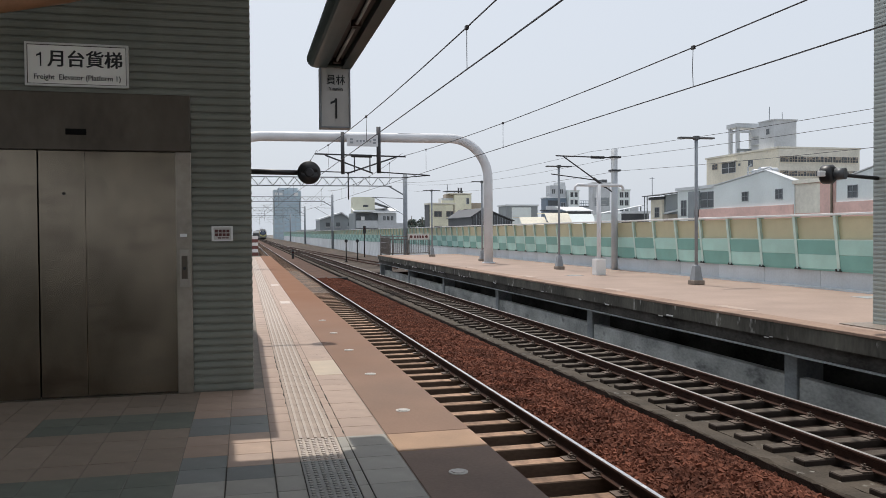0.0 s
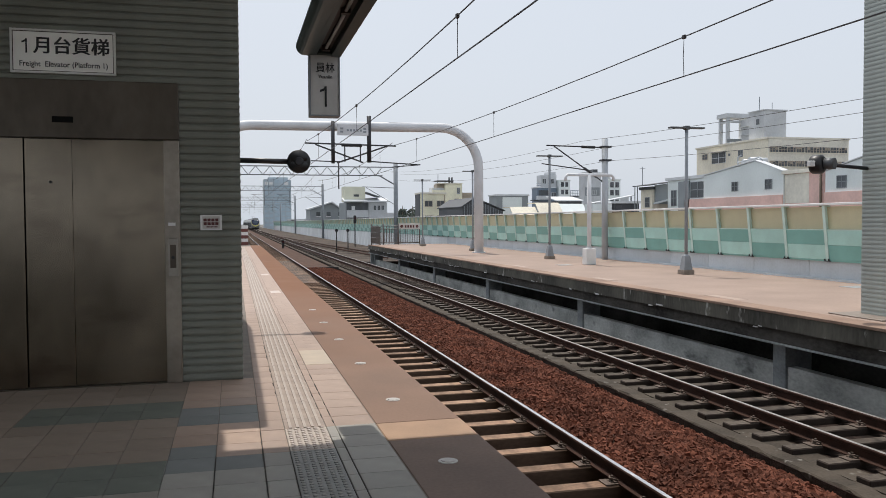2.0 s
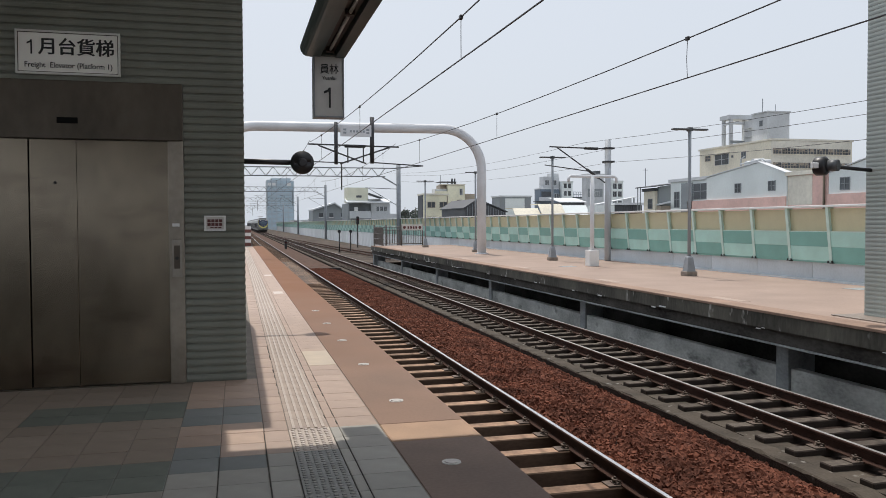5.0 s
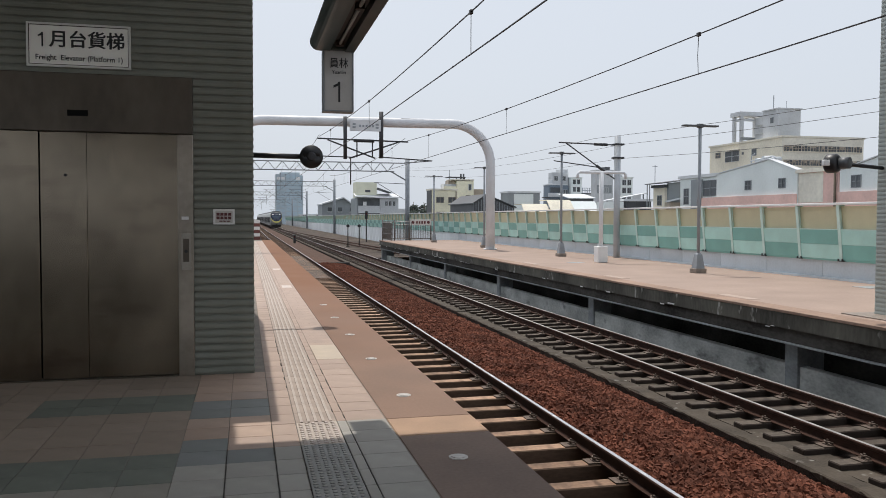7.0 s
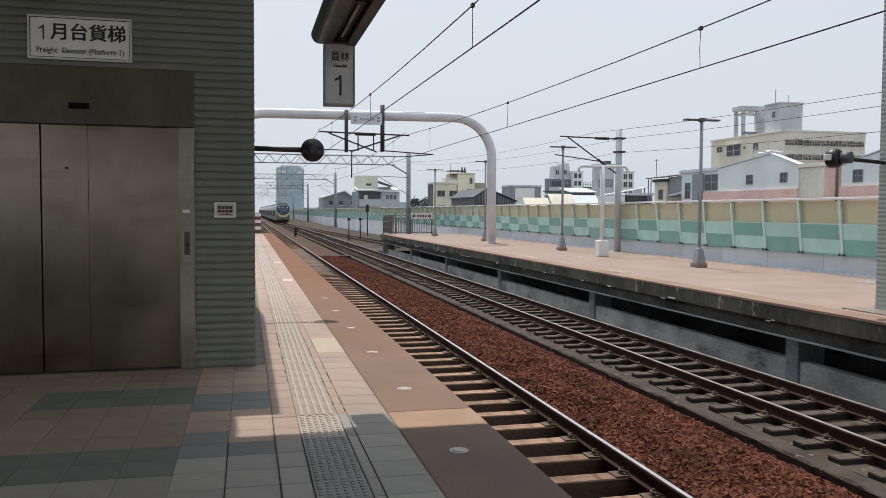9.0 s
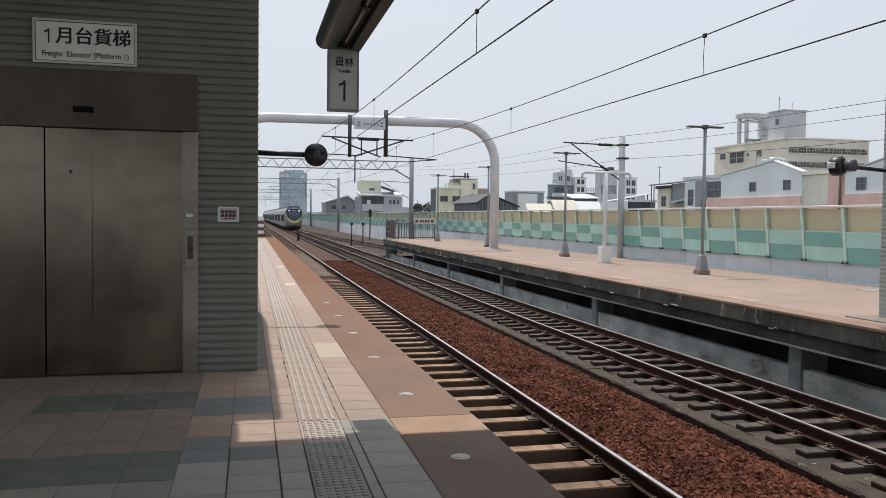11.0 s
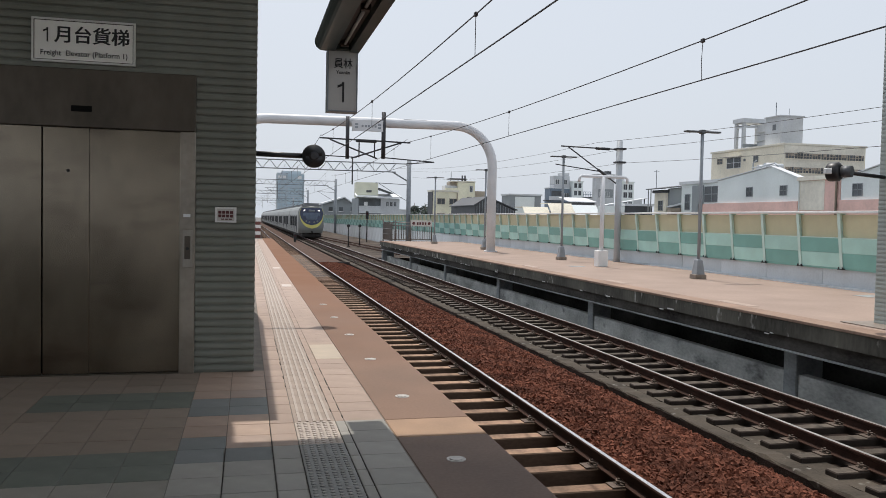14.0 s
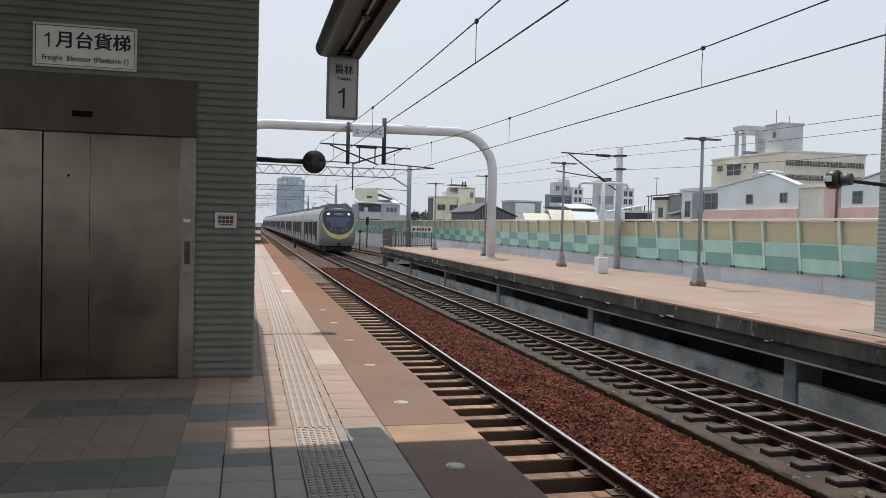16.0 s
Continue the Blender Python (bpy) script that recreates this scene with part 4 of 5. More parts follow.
# overhead wires
def wires(name, x, spans, label, contact=3.9):
    t = thing(name, label, "overhead wire", "overhead wires")
    for y0, y1, zs, zm in spans:
        pts = []
        for k in range(17):
            a = k / 16
            pts.append((x, y0 + (y1 - y0) * a, zm + (zs - zm) * (2 * a - 1) ** 2))
        part("messenger_wire", tube(bmesh.new(), pts, 0.011, 5), M_WIRE, t)
        n = 5
        for k in range(n):
            a = (k + 0.5) / n
            y = y0 + (y1 - y0) * a
            z = zm + (zs - zm) * (2 * a - 1) ** 2
            c = contact + 0.004 * max(0, y - 8)
            part("dropper", tube(bmesh.new(), ((x, y, z), (x + 0.01, y + 0.04, (z + c) / 2), (x, y, c)), 0.006, 5), M_WIRE, t)
            part("wire_clamp", bbox(x - 0.025, x + 0.025, y - 0.04, y + 0.04, z - 0.035, z + 0.03, 0.008), M_WIRE, t)
    part("contact_wire", tube(bmesh.new(), [(x, y, contact + 0.004 * max(0, y - 8)) for y in range(-30, 321, 10)], 0.011, 5), M_WIRE, t)
    return t


wires("track_wires", 1.49, ((-13.6, 36.6, 5.12, 4.50), (36.6, 72, 5.2, 4.75), (72, 134, 6.0, 5.0), (134, 200, 6.0, 5.0)),
      "dark overhead wires above the platform track", 3.88)
wires("track_wires", 5.51, ((-13.2, 37.4, 5.06, 4.53), (37.4, 72, 5.2, 4.75), (72, 134, 6.0, 5.0), (134, 200, 6.0, 5.0)),
      "dark overhead wires above the far track", 3.87)
feeder = thing("feeder_wires", "thin feeder wires along the barrier", "overhead wire", "overhead wires")
for x, z0, z1 in ((11.4, 4.0, 4.6), (12.55, 3.9, 4.40), (12.55, 3.3, 3.86)):
    pts = [(x, -20, z1)] + [(x, -20 + 49.4 * k / 10, z0 + (z1 - z0) * (2 * k / 10 - 1) ** 2) for k in range(1, 11)] + \
          [(x, 29.4 + 42.6 * k / 10, z1 - 0.4 * (1 - (2 * k / 10 - 1) ** 2) + 1.4 * k / 10) for k in range(1, 11)]
    part("wire", tube(bmesh.new(), pts, 0.0065, 5), M_WIRE, feeder)

# mast on the far platform
mast = thing("catenary_mast", "grey steel catenary mast with cantilever arm", "catenary mast")
bm = bmesh.new()
tube(bm, ((12.38, 29.4, 0), (12.38, 29.4, 4.72)), 0.125, 14)
part("pole", bm, M_MAST, mast, "pale grey round pole")
part("top_tube", rod((9.95, 29.4, 4.42), (12.5, 29.4, 4.37), 0.026, 8), M_DARKSTEEL, mast)
part("insulator", rod((11.4, 29.4, 4.385), (11.95, 29.4, 4.375), 0.055, 10), M_BLACK, mast)
part("diagonal_tube", rod((10.25, 29.4, 4.40), (12.35, 29.4, 3.0), 0.026, 8), M_DARKSTEEL, mast)
part("insulator", rod((11.5, 29.4, 3.57), (12.0, 29.4, 3.235), 0.05, 10), M_BLACK, mast)
part("steady_arm", rod((9.75, 29.4, 3.72), (11.55, 29.4, 3.50), 0.02, 8), M_DARKSTEEL, mast)
for z in (4.36, 3.84):
    part("clamp", bbox(12.20, 12.60, 29.24, 29.56, z, z + 0.07, 0.01), M_DARKSTEEL, mast)

# white T-shaped pipe
tee = thing("pipe_stand", "white T-shaped pipe stand on a pedestal", "stand")
part("pedestal", bbox(10.08, 10.44, 26.02, 26.38, 0, 0.56, 0.015), M_WHITE, tee, "white square pedestal")
part("upright", rod((10.26, 26.2, 0.5), (10.26, 26.2, 3.11), 0.075, 12), M_WHITEPIPE, tee)
pts = [(9.38, 26.2, 2.90), (9.38, 26.2, 3.03), (9.45, 26.2, 3.11), (11.1, 26.2, 3.11), (11.17, 26.2, 3.03), (11.17, 26.2, 2.90)]
part("crossbar", tube(bmesh.new(), pts, 0.05, 10), M_WHITEPIPE, tee)

# fence at the platform end, with its board
fence = thing("end_fence", "stainless steel railing at the platform end", "fence")
for z in (0.12, 1.05, 1.25):
    part("rail", rod((7.2, 54.0, z), (10.5, 54.0, z), 0.03, 8), M_FENCE, fence)
for k in range(27):
    part("baluster", rod((7.25 + 0.12 * k, 54.0, 0.12), (7.25 + 0.12 * k, 54.0, 1.05), 0.014, 6), M_FENCE, fence)
for x in (7.2, 8.0, 9.05, 10.5):
    part("post", rod((x, 54.0, 0), (x, 54.0, 1.4), 0.045, 8), M_FENCE, fence)
for k in range(20):
    part("side_bar", rod((7.2, 50.6 + 0.17 * k, 0.1), (7.2, 50.6 + 0.17 * k, 1.2), 0.016, 6), M_FENCE, fence)
for z in (0.12, 0.5, 0.85, 1.2):
    part("side_rail", rod((7.2, 50.5, z), (7.2, 54.0, z), 0.025, 8), M_FENCE, fence)
for k in range(9):
    part("back_bar", rod((7.4 + 0.18 * k, 52.4, 0.1), (7.4 + 0.18 * k, 52.4, 1.25), 0.016, 6), M_FENCE, fence)
board = thing("warning_board", "white warning board with red bars on railing", "sign")
part("panel", bbox(9.05, 10.5, 53.88, 53.93, 1.02, 1.42, 0.005), M_SIGN_DULL, board)
for x in (9.24, 10.3):
    part("red_disc", tube(bmesh.new(), ((x, 53.87, 1.22), (x, 53.882, 1.22)), 0.10, 12), M_RED, board)
for k in range(4):
    part("red_bar", bbox(9.45 + 0.18 * k, 9.57 + 0.18 * k, 53.87, 53.882, 1.13, 1.30), M_RED, board)


# ---- noise barrier ----
BX, STEP = 12.775, 1.549
barrier = thing("noise_barrier", "green and tan panelled noise barrier on low wall", "noise barrier", kind="structure")
wall_me = to_mesh("wall_panel", bbox(0, 0.22, 0.004, STEP * 1.5 - 0.004, -1.42, 0.47, 0.006), M_CONC_LT)
LEAN = 0.15


def leaning(bm, x0, x1, y0, y1, z0, z1):
    for p in box(bm, x0, x1, y0, y1, z0, z1):
        p.co.x -= LEAN * (p.co.z - 0.47) / 1.39
    return bm


def leaning_mesh(name, m, *a):
    return to_mesh(name, leaning(bmesh.new(), *a), m)


b = bmesh.new()
leaning(b, -0.085, -0.070, -0.05, 0.05, 0.47, 1.87)
leaning(b, -0.070, 0.075, -0.006, 0.006, 0.47, 1.87)
leaning(b, 0.075, 0.090, -0.05, 0.05, 0.47, 1.87)
post_me = to_mesh("post", b, M_GREENPOST)
b = bbox(-0.13, 0.10, -0.09, 0.09, 0.47, 0.49)
for y in (-0.07, 0.07):
    tube(b, ((-0.11, y, 0.49), (-0.11, y, 0.535)), 0.02, 6)
foot_me = to_mesh("post_foot", b, M_DARKSTEEL)
tan_me = leaning_mesh("tan_panel", M_TAN, 0.02, 0.05, 0.008, STEP - 0.008, 1.275, 1.84)
ledge_me = leaning_mesh("panel_ledge", M_GREENPOST, -0.066, 0.05, 0.008, STEP - 0.008, 1.250, 1.273)
base_me = leaning_mesh("base_rail", M_TEAL2, -0.06, 0.05, 0.008, STEP - 0.008, 0.472, 0.512)
hi_me = [leaning_mesh("teal_panel", m, -0.066, 0.05, 0.008, STEP - 0.008, 0.882, 1.248) for m in (M_TEAL1, M_TEAL2)]
lo_me = [leaning_mesh("teal_panel", m, -0.066, 0.05, 0.008, STEP - 0.008, 0.515, 0.878) for m in (M_TEAL2, M_TEAL1)]


def barrier_piece(name, me, y):
    ob = new(name, me)
    ob.parent, ob.location = barrier, (BX, y, 0)
    return ob


far = {M_CONC_LT: bmesh.new(), M_GREENPOST: bmesh.new(), M_TAN: bmesh.new(), M_TEAL1: bmesh.new(), M_TEAL2: bmesh.new()}
for i in range(-2, 190):
    y = 15.84 + STEP * i
    if i < 90:
        barrier_piece("post", post_me, y)
        barrier_piece("tan_panel", tan_me, y)
        barrier_piece("panel_ledge", ledge_me, y)
        barrier_piece("base_rail", base_me, y)
        if y < 60:
            barrier_piece("post_foot", foot_me, y)
        barrier_piece("teal_panel", hi_me[i % 2], y)
        barrier_piece("teal_panel", lo_me[i % 2], y)
    else:
        leaning(far[M_GREENPOST], BX - 0.085, BX + 0.09, y - 0.05, y + 0.05, 0.47, 1.87)
        leaning(far[M_TAN], BX + 0.02, BX + 0.05, y + 0.055, y + STEP - 0.055, 1.275, 1.84)
        leaning(far[M_TEAL1 if i % 2 == 0 else M_TEAL2], BX - 0.066, BX + 0.05, y + 0.055, y + STEP - 0.055, 0.882, 1.27)
        leaning(far[M_TEAL2 if i % 2 == 0 else M_TEAL1], BX - 0.066, BX + 0.05, y + 0.055, y + STEP - 0.055, 0.515, 0.878)
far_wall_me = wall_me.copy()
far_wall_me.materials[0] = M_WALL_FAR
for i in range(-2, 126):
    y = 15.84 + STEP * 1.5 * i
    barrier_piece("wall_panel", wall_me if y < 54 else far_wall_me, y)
for m, b in far.items():
    if len(b.faces):
        tagged(part("far_panels", b, m, barrier), kind="stuff")
    else:
        b.free()
part("top_rail", bbox(BX - 0.27, BX - 0.04, 12, 318, 1.872, 1.93, 0.008), M_WHITE, barrier, "pale top rail")
part("kerb", bbox(12.60, BX, -30, 54.4, -0.02, 0.045), M_CONC_LT, barrier, "pale kerb at the foot")


# ---- portal gantries down the line ----
def gantry(y, z, x0=-3.5, x1=12.4, arms=True):
    t = thing("portal_gantry", "grey lattice portal gantry over the tracks", "gantry", "portal gantries", at=(0, y, 0))
    part("mast", rod((x1, 0, -1.4), (x1, 0, z + 0.35), 0.20, 12), M_POLE, t, "grey round mast")
    part("mast", rod((x0, 0, -1.4), (x0, 0, z + 0.35), 0.20, 12), M_POLE, t, "grey round mast")
    for dz in (0.0, -0.75):
        part("chord", rod((x0, 0, z + dz), (x1 - (1.2 if dz else 0), 0, z + dz), 0.05, 6), M_TRUSS, t)
    n = 24
    for k in range(n):
        a = x0 + (x1 - x0 - 1.2) * k / n
        b = x0 + (x1 - x0 - 1.2) * (k + 1) / n
        part("lattice_bar", rod((a, 0, z - (0.75 if k % 2 else 0)), (b, 0, z - (0 if k % 2 else 0.75)), 0.03, 5), M_TRUSS, t)
    part("knee_brace", rod((x1 - 1.5, 0, z - 0.75), (x1, 0, z - 1.6), 0.06, 6), M_TRUSS, t)
    for c in (1.49, 5.51) if arms else ():
        part("drop_tube", rod((c + 1.6, 0, z - 0.7), (c + 1.6, 0, z - 3.0), 0.045, 6), M_TRUSS, t)
        part("arm", rod((c - 0.4, 0, z - 1.35), (c + 1.6, 0, z - 1.30), 0.03, 6), M_TRUSS, t)
        part("brace", rod((c - 0.2, 0, z - 1.35), (c + 1.6, 0, z - 2.6), 0.025, 6), M_TRUSS, t)
    part("side_arm", rod((x1 - 3.0, 0, z - 1.75), (x1, 0, z - 1.85), 0.032, 6), M_TRUSS, t)
    part("side_brace", rod((x1 - 2.7, 0, z - 1.8), (x1, 0, z - 3.4), 0.028, 6), M_TRUSS, t)
    return t


gantry(72.0, 6.40, arms=False)
gantry(134.0, 7.38)
gantry(196.0, 7.5)
gantry(258.0, 7.0)


# ---- lineside signals ----
def marker_post(x, y):
    t = thing("marker_post", "black lineside post with round head", "marker post", "lineside marker posts", at=(x, y, -1.15))
    part("post", rod((0, 0, 0), (0, 0, 1.85), 0.05, 8), M_BLACK, t)
    part("head", tube(bmesh.new(), ((0, -0.09, 1.92), (0, 0.12, 1.92)), 0.14, 14), M_BLACK, t)
    part("foot", bbox(-0.14, 0.14, -0.14, 0.14, 0, 0.08), M_CONC_DK, t)


marker_post(7.39, 74.7)
marker_post(8.47, 75.0)
sig = thing("dwarf_signal", "small dark dwarf signal between the tracks", "signal", at=(3.1, 84.0, -1.15))
part("housing", bbox(-0.13, 0.13, -0.12, 0.12, 0.25, 0.95, 0.03), M_BLACK, sig)
part("foot", bbox(-0.12, 0.12, -0.12, 0.12, 0, 0.27), M_CONC_DK, sig)
part("lens", tube(bmesh.new(), ((0, -0.17, 0.72), (0, -0.14, 0.72)), 0.08, 12), M_REDLAMP, sig, "dark red lens")
box_t = thing("cable_trough", "brown cable trough crossing between the tracks", "cable trough")
part("cover", bbox(2.25, 4.12, 46.9, 47.35, -1.20, -1.045, 0.01), M_UNDER, box_t)
sig = thing("signal_post", "dark colour light signal on a thin post", "signal", at=(11.0, 88.0, -1.15))
part("post", rod((0, 0, 0), (0, 0, 2.6), 0.06, 8), M_BLACK, sig)
part("head", bbox(-0.15, 0.15, -0.12, 0.12, 2.55, 3.4, 0.05), M_BLACK, sig)
part("lens", tube(bmesh.new(), ((0, -0.15, 3.1), (0, -0.11, 3.1)), 0.09, 12), M_REDLAMP, sig, "dark red lens")


# ---- town beyond the barrier ----
def building(name, label, x0, x1, y0, y1, top, wall, roof=None):
    t = thing(name, label, "building", "town buildings")
    part("wall", bbox(x0, x1, y0, y1, -9.0, top), wall, t)
    part("roof", bbox(x0 - 0.15, x1 + 0.15, y0 - 0.15, y1 + 0.15, top + 0.003, top + 0.25), roof or wall, t)
    return t


def window_parts(t, glass, bars, bar_mat):
    p = part("window", glass, M_GLASSD, t)
    part("window_frame", bars, bar_mat, p)
    return p


def win_y(t, y, xs, zs, w, h, bar_mat=M_GREYB):
    """Windows in a wall that faces the platform end (towards -y): a pane, its frame and a middle bar."""
    for x in xs:
        for z in zs:
            b = bmesh.new()
            for x0, x1, z0, z1 in ((x - 0.06, x, z - 0.06, z + h + 0.06), (x + w, x + w + 0.06, z - 0.06, z + h + 0.06),
                                   (x, x + w, z - 0.06, z), (x, x + w, z + h, z + h + 0.06), (x + w * 0.48, x + w * 0.54, z, z + h)):
                box(b, x0, x1, y - 0.05, y + 0.04, z0, z1)
            window_parts(t, bbox(x, x + w, y - 0.015, y + 0.1, z, z + h), b, bar_mat)


def win_x(t, x, ys, zs, w, h, bar_mat=M_SHEETG, cross=True):
    for y in ys:
        for z in zs:
            b = bmesh.new()
            rows = [(y - 0.04, y, z - 0.04, z + h + 0.04), (y + w, y + w + 0.04, z - 0.04, z + h + 0.04), (y, y + w, z - 0.04, z),
                    (y, y + w, z + h, z + h + 0.04), (y + w * 0.48, y + w * 0.52, z, z + h)]
            if cross:
                rows.append((y, y + w, z + h * 0.48, z + h * 0.53))
            for y0, y1, z0, z1 in rows:
                box(b, x - 0.05, x + 0.04, y0, y1, z0, z1)
            window_parts(t, bbox(x - 0.015, x + 0.1, y, y + w, z, z + h), b, bar_mat)


def shed(name, label, x0, x1, ys, zs, wall, roof, base=-9.0):
    """A shed whose gable, given by (y, z) eave, apex, eave, faces the tracks."""
    t = thing(name, label, "building", "town buildings")
    o = [(ys[0], base), (ys[-1], base)] + [(y, z) for y, z in zip(reversed(ys), reversed(zs))]
    part("wall", prism_x(bmesh.new(), o, x0, x1), wall, t)
    top = [(y, z + 0.02) for y, z in zip(ys, zs)]
    ro = top + [(y, z + 0.07) for y, z in reversed(top)]
    part("roof", prism_x(bmesh.new(), ro, x0 - 0.08, x1 + 0.2), roof, t)
    return t


b = shed("gabled_shed", "pale blue gabled shed with a pink lower wall", 34.0, 34.3, (47.4, 50.45, 57.0), (4.72, 5.66, 4.95), M_PALEBLUE, M_ROOFW)
part("pink_wall", bbox(33.9, 33.99, 47.4, 57.0, -9, 3.2), M_PINK, b, "pink rendered lower wall")
win_x(b, 34.0, (48.6, 52.5), (3.66,), 0.70, 0.62)
b = building("lean_to", "grey lean-to with a long dark window", 34.2, 36, 57.0, 62.8, 4.85, M_PALEBLUE, M_ROOFW)
part("pink_wall", bbox(34.1, 34.19, 57.0, 60.0, -9, 3.2), M_PINK, b, "pink rendered lower wall")
win_x(b, 34.2, (57.15,), (3.35,), 2.0, 1.2)
part("grey_panel", bbox(34.1, 34.19, 59.3, 60.95, -9, 4.7), M_SHEETG, b, "shaded grey part of the wall")
win_x(b, 34.2, (61.4,), (2.75,), 0.75, 1.25)
b = building("pink_block", "pink rendered block between the sheds", 34.1, 35.8, 43.6, 47.4, 4.55, M_PINK, M_CREAM2)
part("patch", bbox(34.085, 34.097, 45.0, 47.38, 2.6, 4.52), M_CREAM2, b, "worn beige patch")
part("downpipe", rod((33.98, 43.8, -9), (33.98, 43.8, 4.4), 0.07, 8), M_BARK, b, "brown downpipe")
b = shed("gabled_shed", "pale gabled shed beside the pink block", 34.0, 34.3, (30.0, 40.0, 43.4), (4.2, 5.2, 4.5), M_PALEBLUE, M_ROOFW)
part("pink_wall", bbox(33.9, 33.99, 30.0, 43.4, -9, 3.2), M_PINK, b, "pink rendered lower wall")
win_x(b, 34.0, (41.6,), (3.45,), 0.75, 0.7)
tank = thing("roof_tank", "steel water tank and pipes on shed roof", "water tank")
for k, (y, r, z) in enumerate(((51.0, 0.20, 5.72), (51.7, 0.26, 5.78), (52.5, 0.22, 5.72))):
    part("tank", rod((34.4, y, z), (35.3, y, z + 0.04), r, 12), M_ROOFW, tank)
    part("tank_foot", bbox(34.5, 35.2, y - 0.12, y + 0.12, 5.3, z - r * 0.8), M_GREYB, tank)
part("pipe", tube(bmesh.new(), ((34.4, 50.2, 5.7), (34.4, 50.6, 5.95), (34.4, 51.0, 5.9), (34.4, 53.2, 5.75)), 0.05, 8), M_MAST, tank)
part("pipe", tube(bmesh.new(), ((34.6, 53.4, 5.2), (34.6, 53.4, 6.15), (34.6, 53.0, 6.3)), 0.05, 8), M_MAST, tank)

b = building("cream_building", "large cream building with long window bands", 66.0, 78.4, 93.0, 110.0, 12.1, M_CREAM, M_CREAM2)
part("south_wall", bbox(66.0, 78.2, 92.9, 92.99, -9, 12.05), M_CREAM2, b, "cream end wall in a shaded tone")
blinds = random.Random(8)
for z in (8.50, 10.36):
    part("band_sill", bbox(66.05, 78.1, 92.80, 92.895, z - 0.1, z - 0.01), M_CREAM, b, "projecting sill under a window band")
    for k in range(9):
        x = 66.15 + k * 1.33
        p = part("window", bbox(x, x + 1.27, 92.885, 92.98, z, z + 0.72), M_GLASSD, b)
        f = bmesh.new()
        for d in (0.0, 0.40 + blinds.uniform(-0.06, 0.06), 0.82 + blinds.uniform(-0.06, 0.06)):
            box(f, x + d, x + d + 0.07, 92.85, 92.882, z, z + 0.72)
        box(f, x, x + 1.27, 92.85, 92.882, z + 0.30, z + 0.35)
        part("window_frame", f, M_BROWNW, p)
        for d in (0.08, 0.48, 0.90):
            if blinds.random() < 0.5:
                h = blinds.uniform(0.12, 0.42)
                part("blind", bbox(x + d, x + d + 0.3, 92.868, 92.880, z + 0.72 - h, z + 0.70), M_BROWNW, p, "dull half-drawn blind")
win_x(b, 66.0, (102.5,), (9.7,), 3.4, 1.45, M_GREYB)
part("window_hood", bbox(65.6, 66.0, 102.3, 106.1, 11.2, 11.35), M_CREAM2, b)
win_x(b, 66.0, (107.1,), (10.45,), 1.3, 0.75, M_BROWNW)
win_x(b, 66.0, (98.5,), (10.2,), 1.0, 0.85)
part("vent", bbox(65.93, 66.05, 101.4, 101.8, 10.5, 10.85), M_GLASSD, b)
for y in (99.0, 103.0, 107.5):
    part("wall_seam", bbox(65.985, 65.998, y, y + 0.04, -9, 12.0), M_CREAM2, b)
p = thing("roof_frame", "grey concrete roof tower with open frame", "building", "town buildings")
part("tower", bbox(67.0, 70.4, 95.28, 98.56, 12.353, 16.1), M_GREYB, p, "grey concrete stair tower")
part("tower_cap", bbox(66.85, 70.55, 95.13, 98.7, 16.1, 16.25), M_GREYB, p)
part("rear_block", bbox(68.4, 70.4, 98.563, 102.4, 12.353, 15.7), M_GREYB, p, "recessed grey wall")
for z in (13.4, 14.6):
    part("ledge", bbox(68.1, 68.397, 98.6, 102.3, z, z + 0.15), M_GREYB, p)
for x in (66.2, 69.5):
    for y in (102.45, 104.2):
        part("column", bbox(x, x + 0.42, y, y + 0.42, 12.353, 15.997), M_GREYB, p)
part("top_slab", bbox(66.0, 70.1, 102.3, 104.8, 16.0, 16.6), M_GREYB, p)
part("mid_beam", bbox(66.625, 69.497, 102.5, 102.8, 15.3, 15.62), M_GREYB, p)
part("mid_beam", bbox(66.25, 66.55, 102.875, 104.195, 15.3, 15.62), M_GREYB, p)
part("low_beam", bbox(66.1, 69.9, 102.3, 102.44, 12.6, 13.0), M_SHEETG, p)
part("window", bbox(66.97, 67.05, 96.3, 96.97, 14.35, 15.1), M_GLASSD, p)
part("antenna", rod((68.2, 98.0, 16.2), (68.2, 98.0, 18.3), 0.06, 6), M_POLE, p)
part("antenna", rod((68.9, 96.2, 16.2), (68.9, 96.2, 17.3), 0.04, 6), M_POLE, p)

b = building("small_house", "small cream house with dark awning roofs", 33.4, 35.3, 64.0, 66.0, 4.2, M_CREAM, M_ROOFD)
win_x(b, 33.4, (64.5,), (2.7,), 0.7, 0.8)
part("side_wall", prism_y(bmesh.new(), ((33.6, 2.0), (35.4, 2.0), (35.4, 4.8), (33.6, 4.55)), 63.7, 63.98), M_SHEETG, b, "dark shaded grey part of the wall")
part("roof_sheet", prism_y(bmesh.new(), ((32.8, 4.50), (35.6, 4.86), (35.6, 4.94), (32.8, 4.58)), 63.4, 66.5), M_ROOFD, b, "thin dark sloping roof")
part("roof_post", rod((32.95, 66.3, -9), (32.95, 66.3, 4.52), 0.05, 6), M_SHEETG, b)
part("roof_post", rod((33.2, 66.3, -9), (33.2, 66.3, 4.54), 0.05, 6), M_SHEETG, b)
part("door_awning", prism_y(bmesh.new(), ((33.3, 2.95), (34.6, 3.25), (34.6, 3.33), (33.3, 3.03)), 62.8, 63.69), M_ROOFW, b, "white lean-to awning")
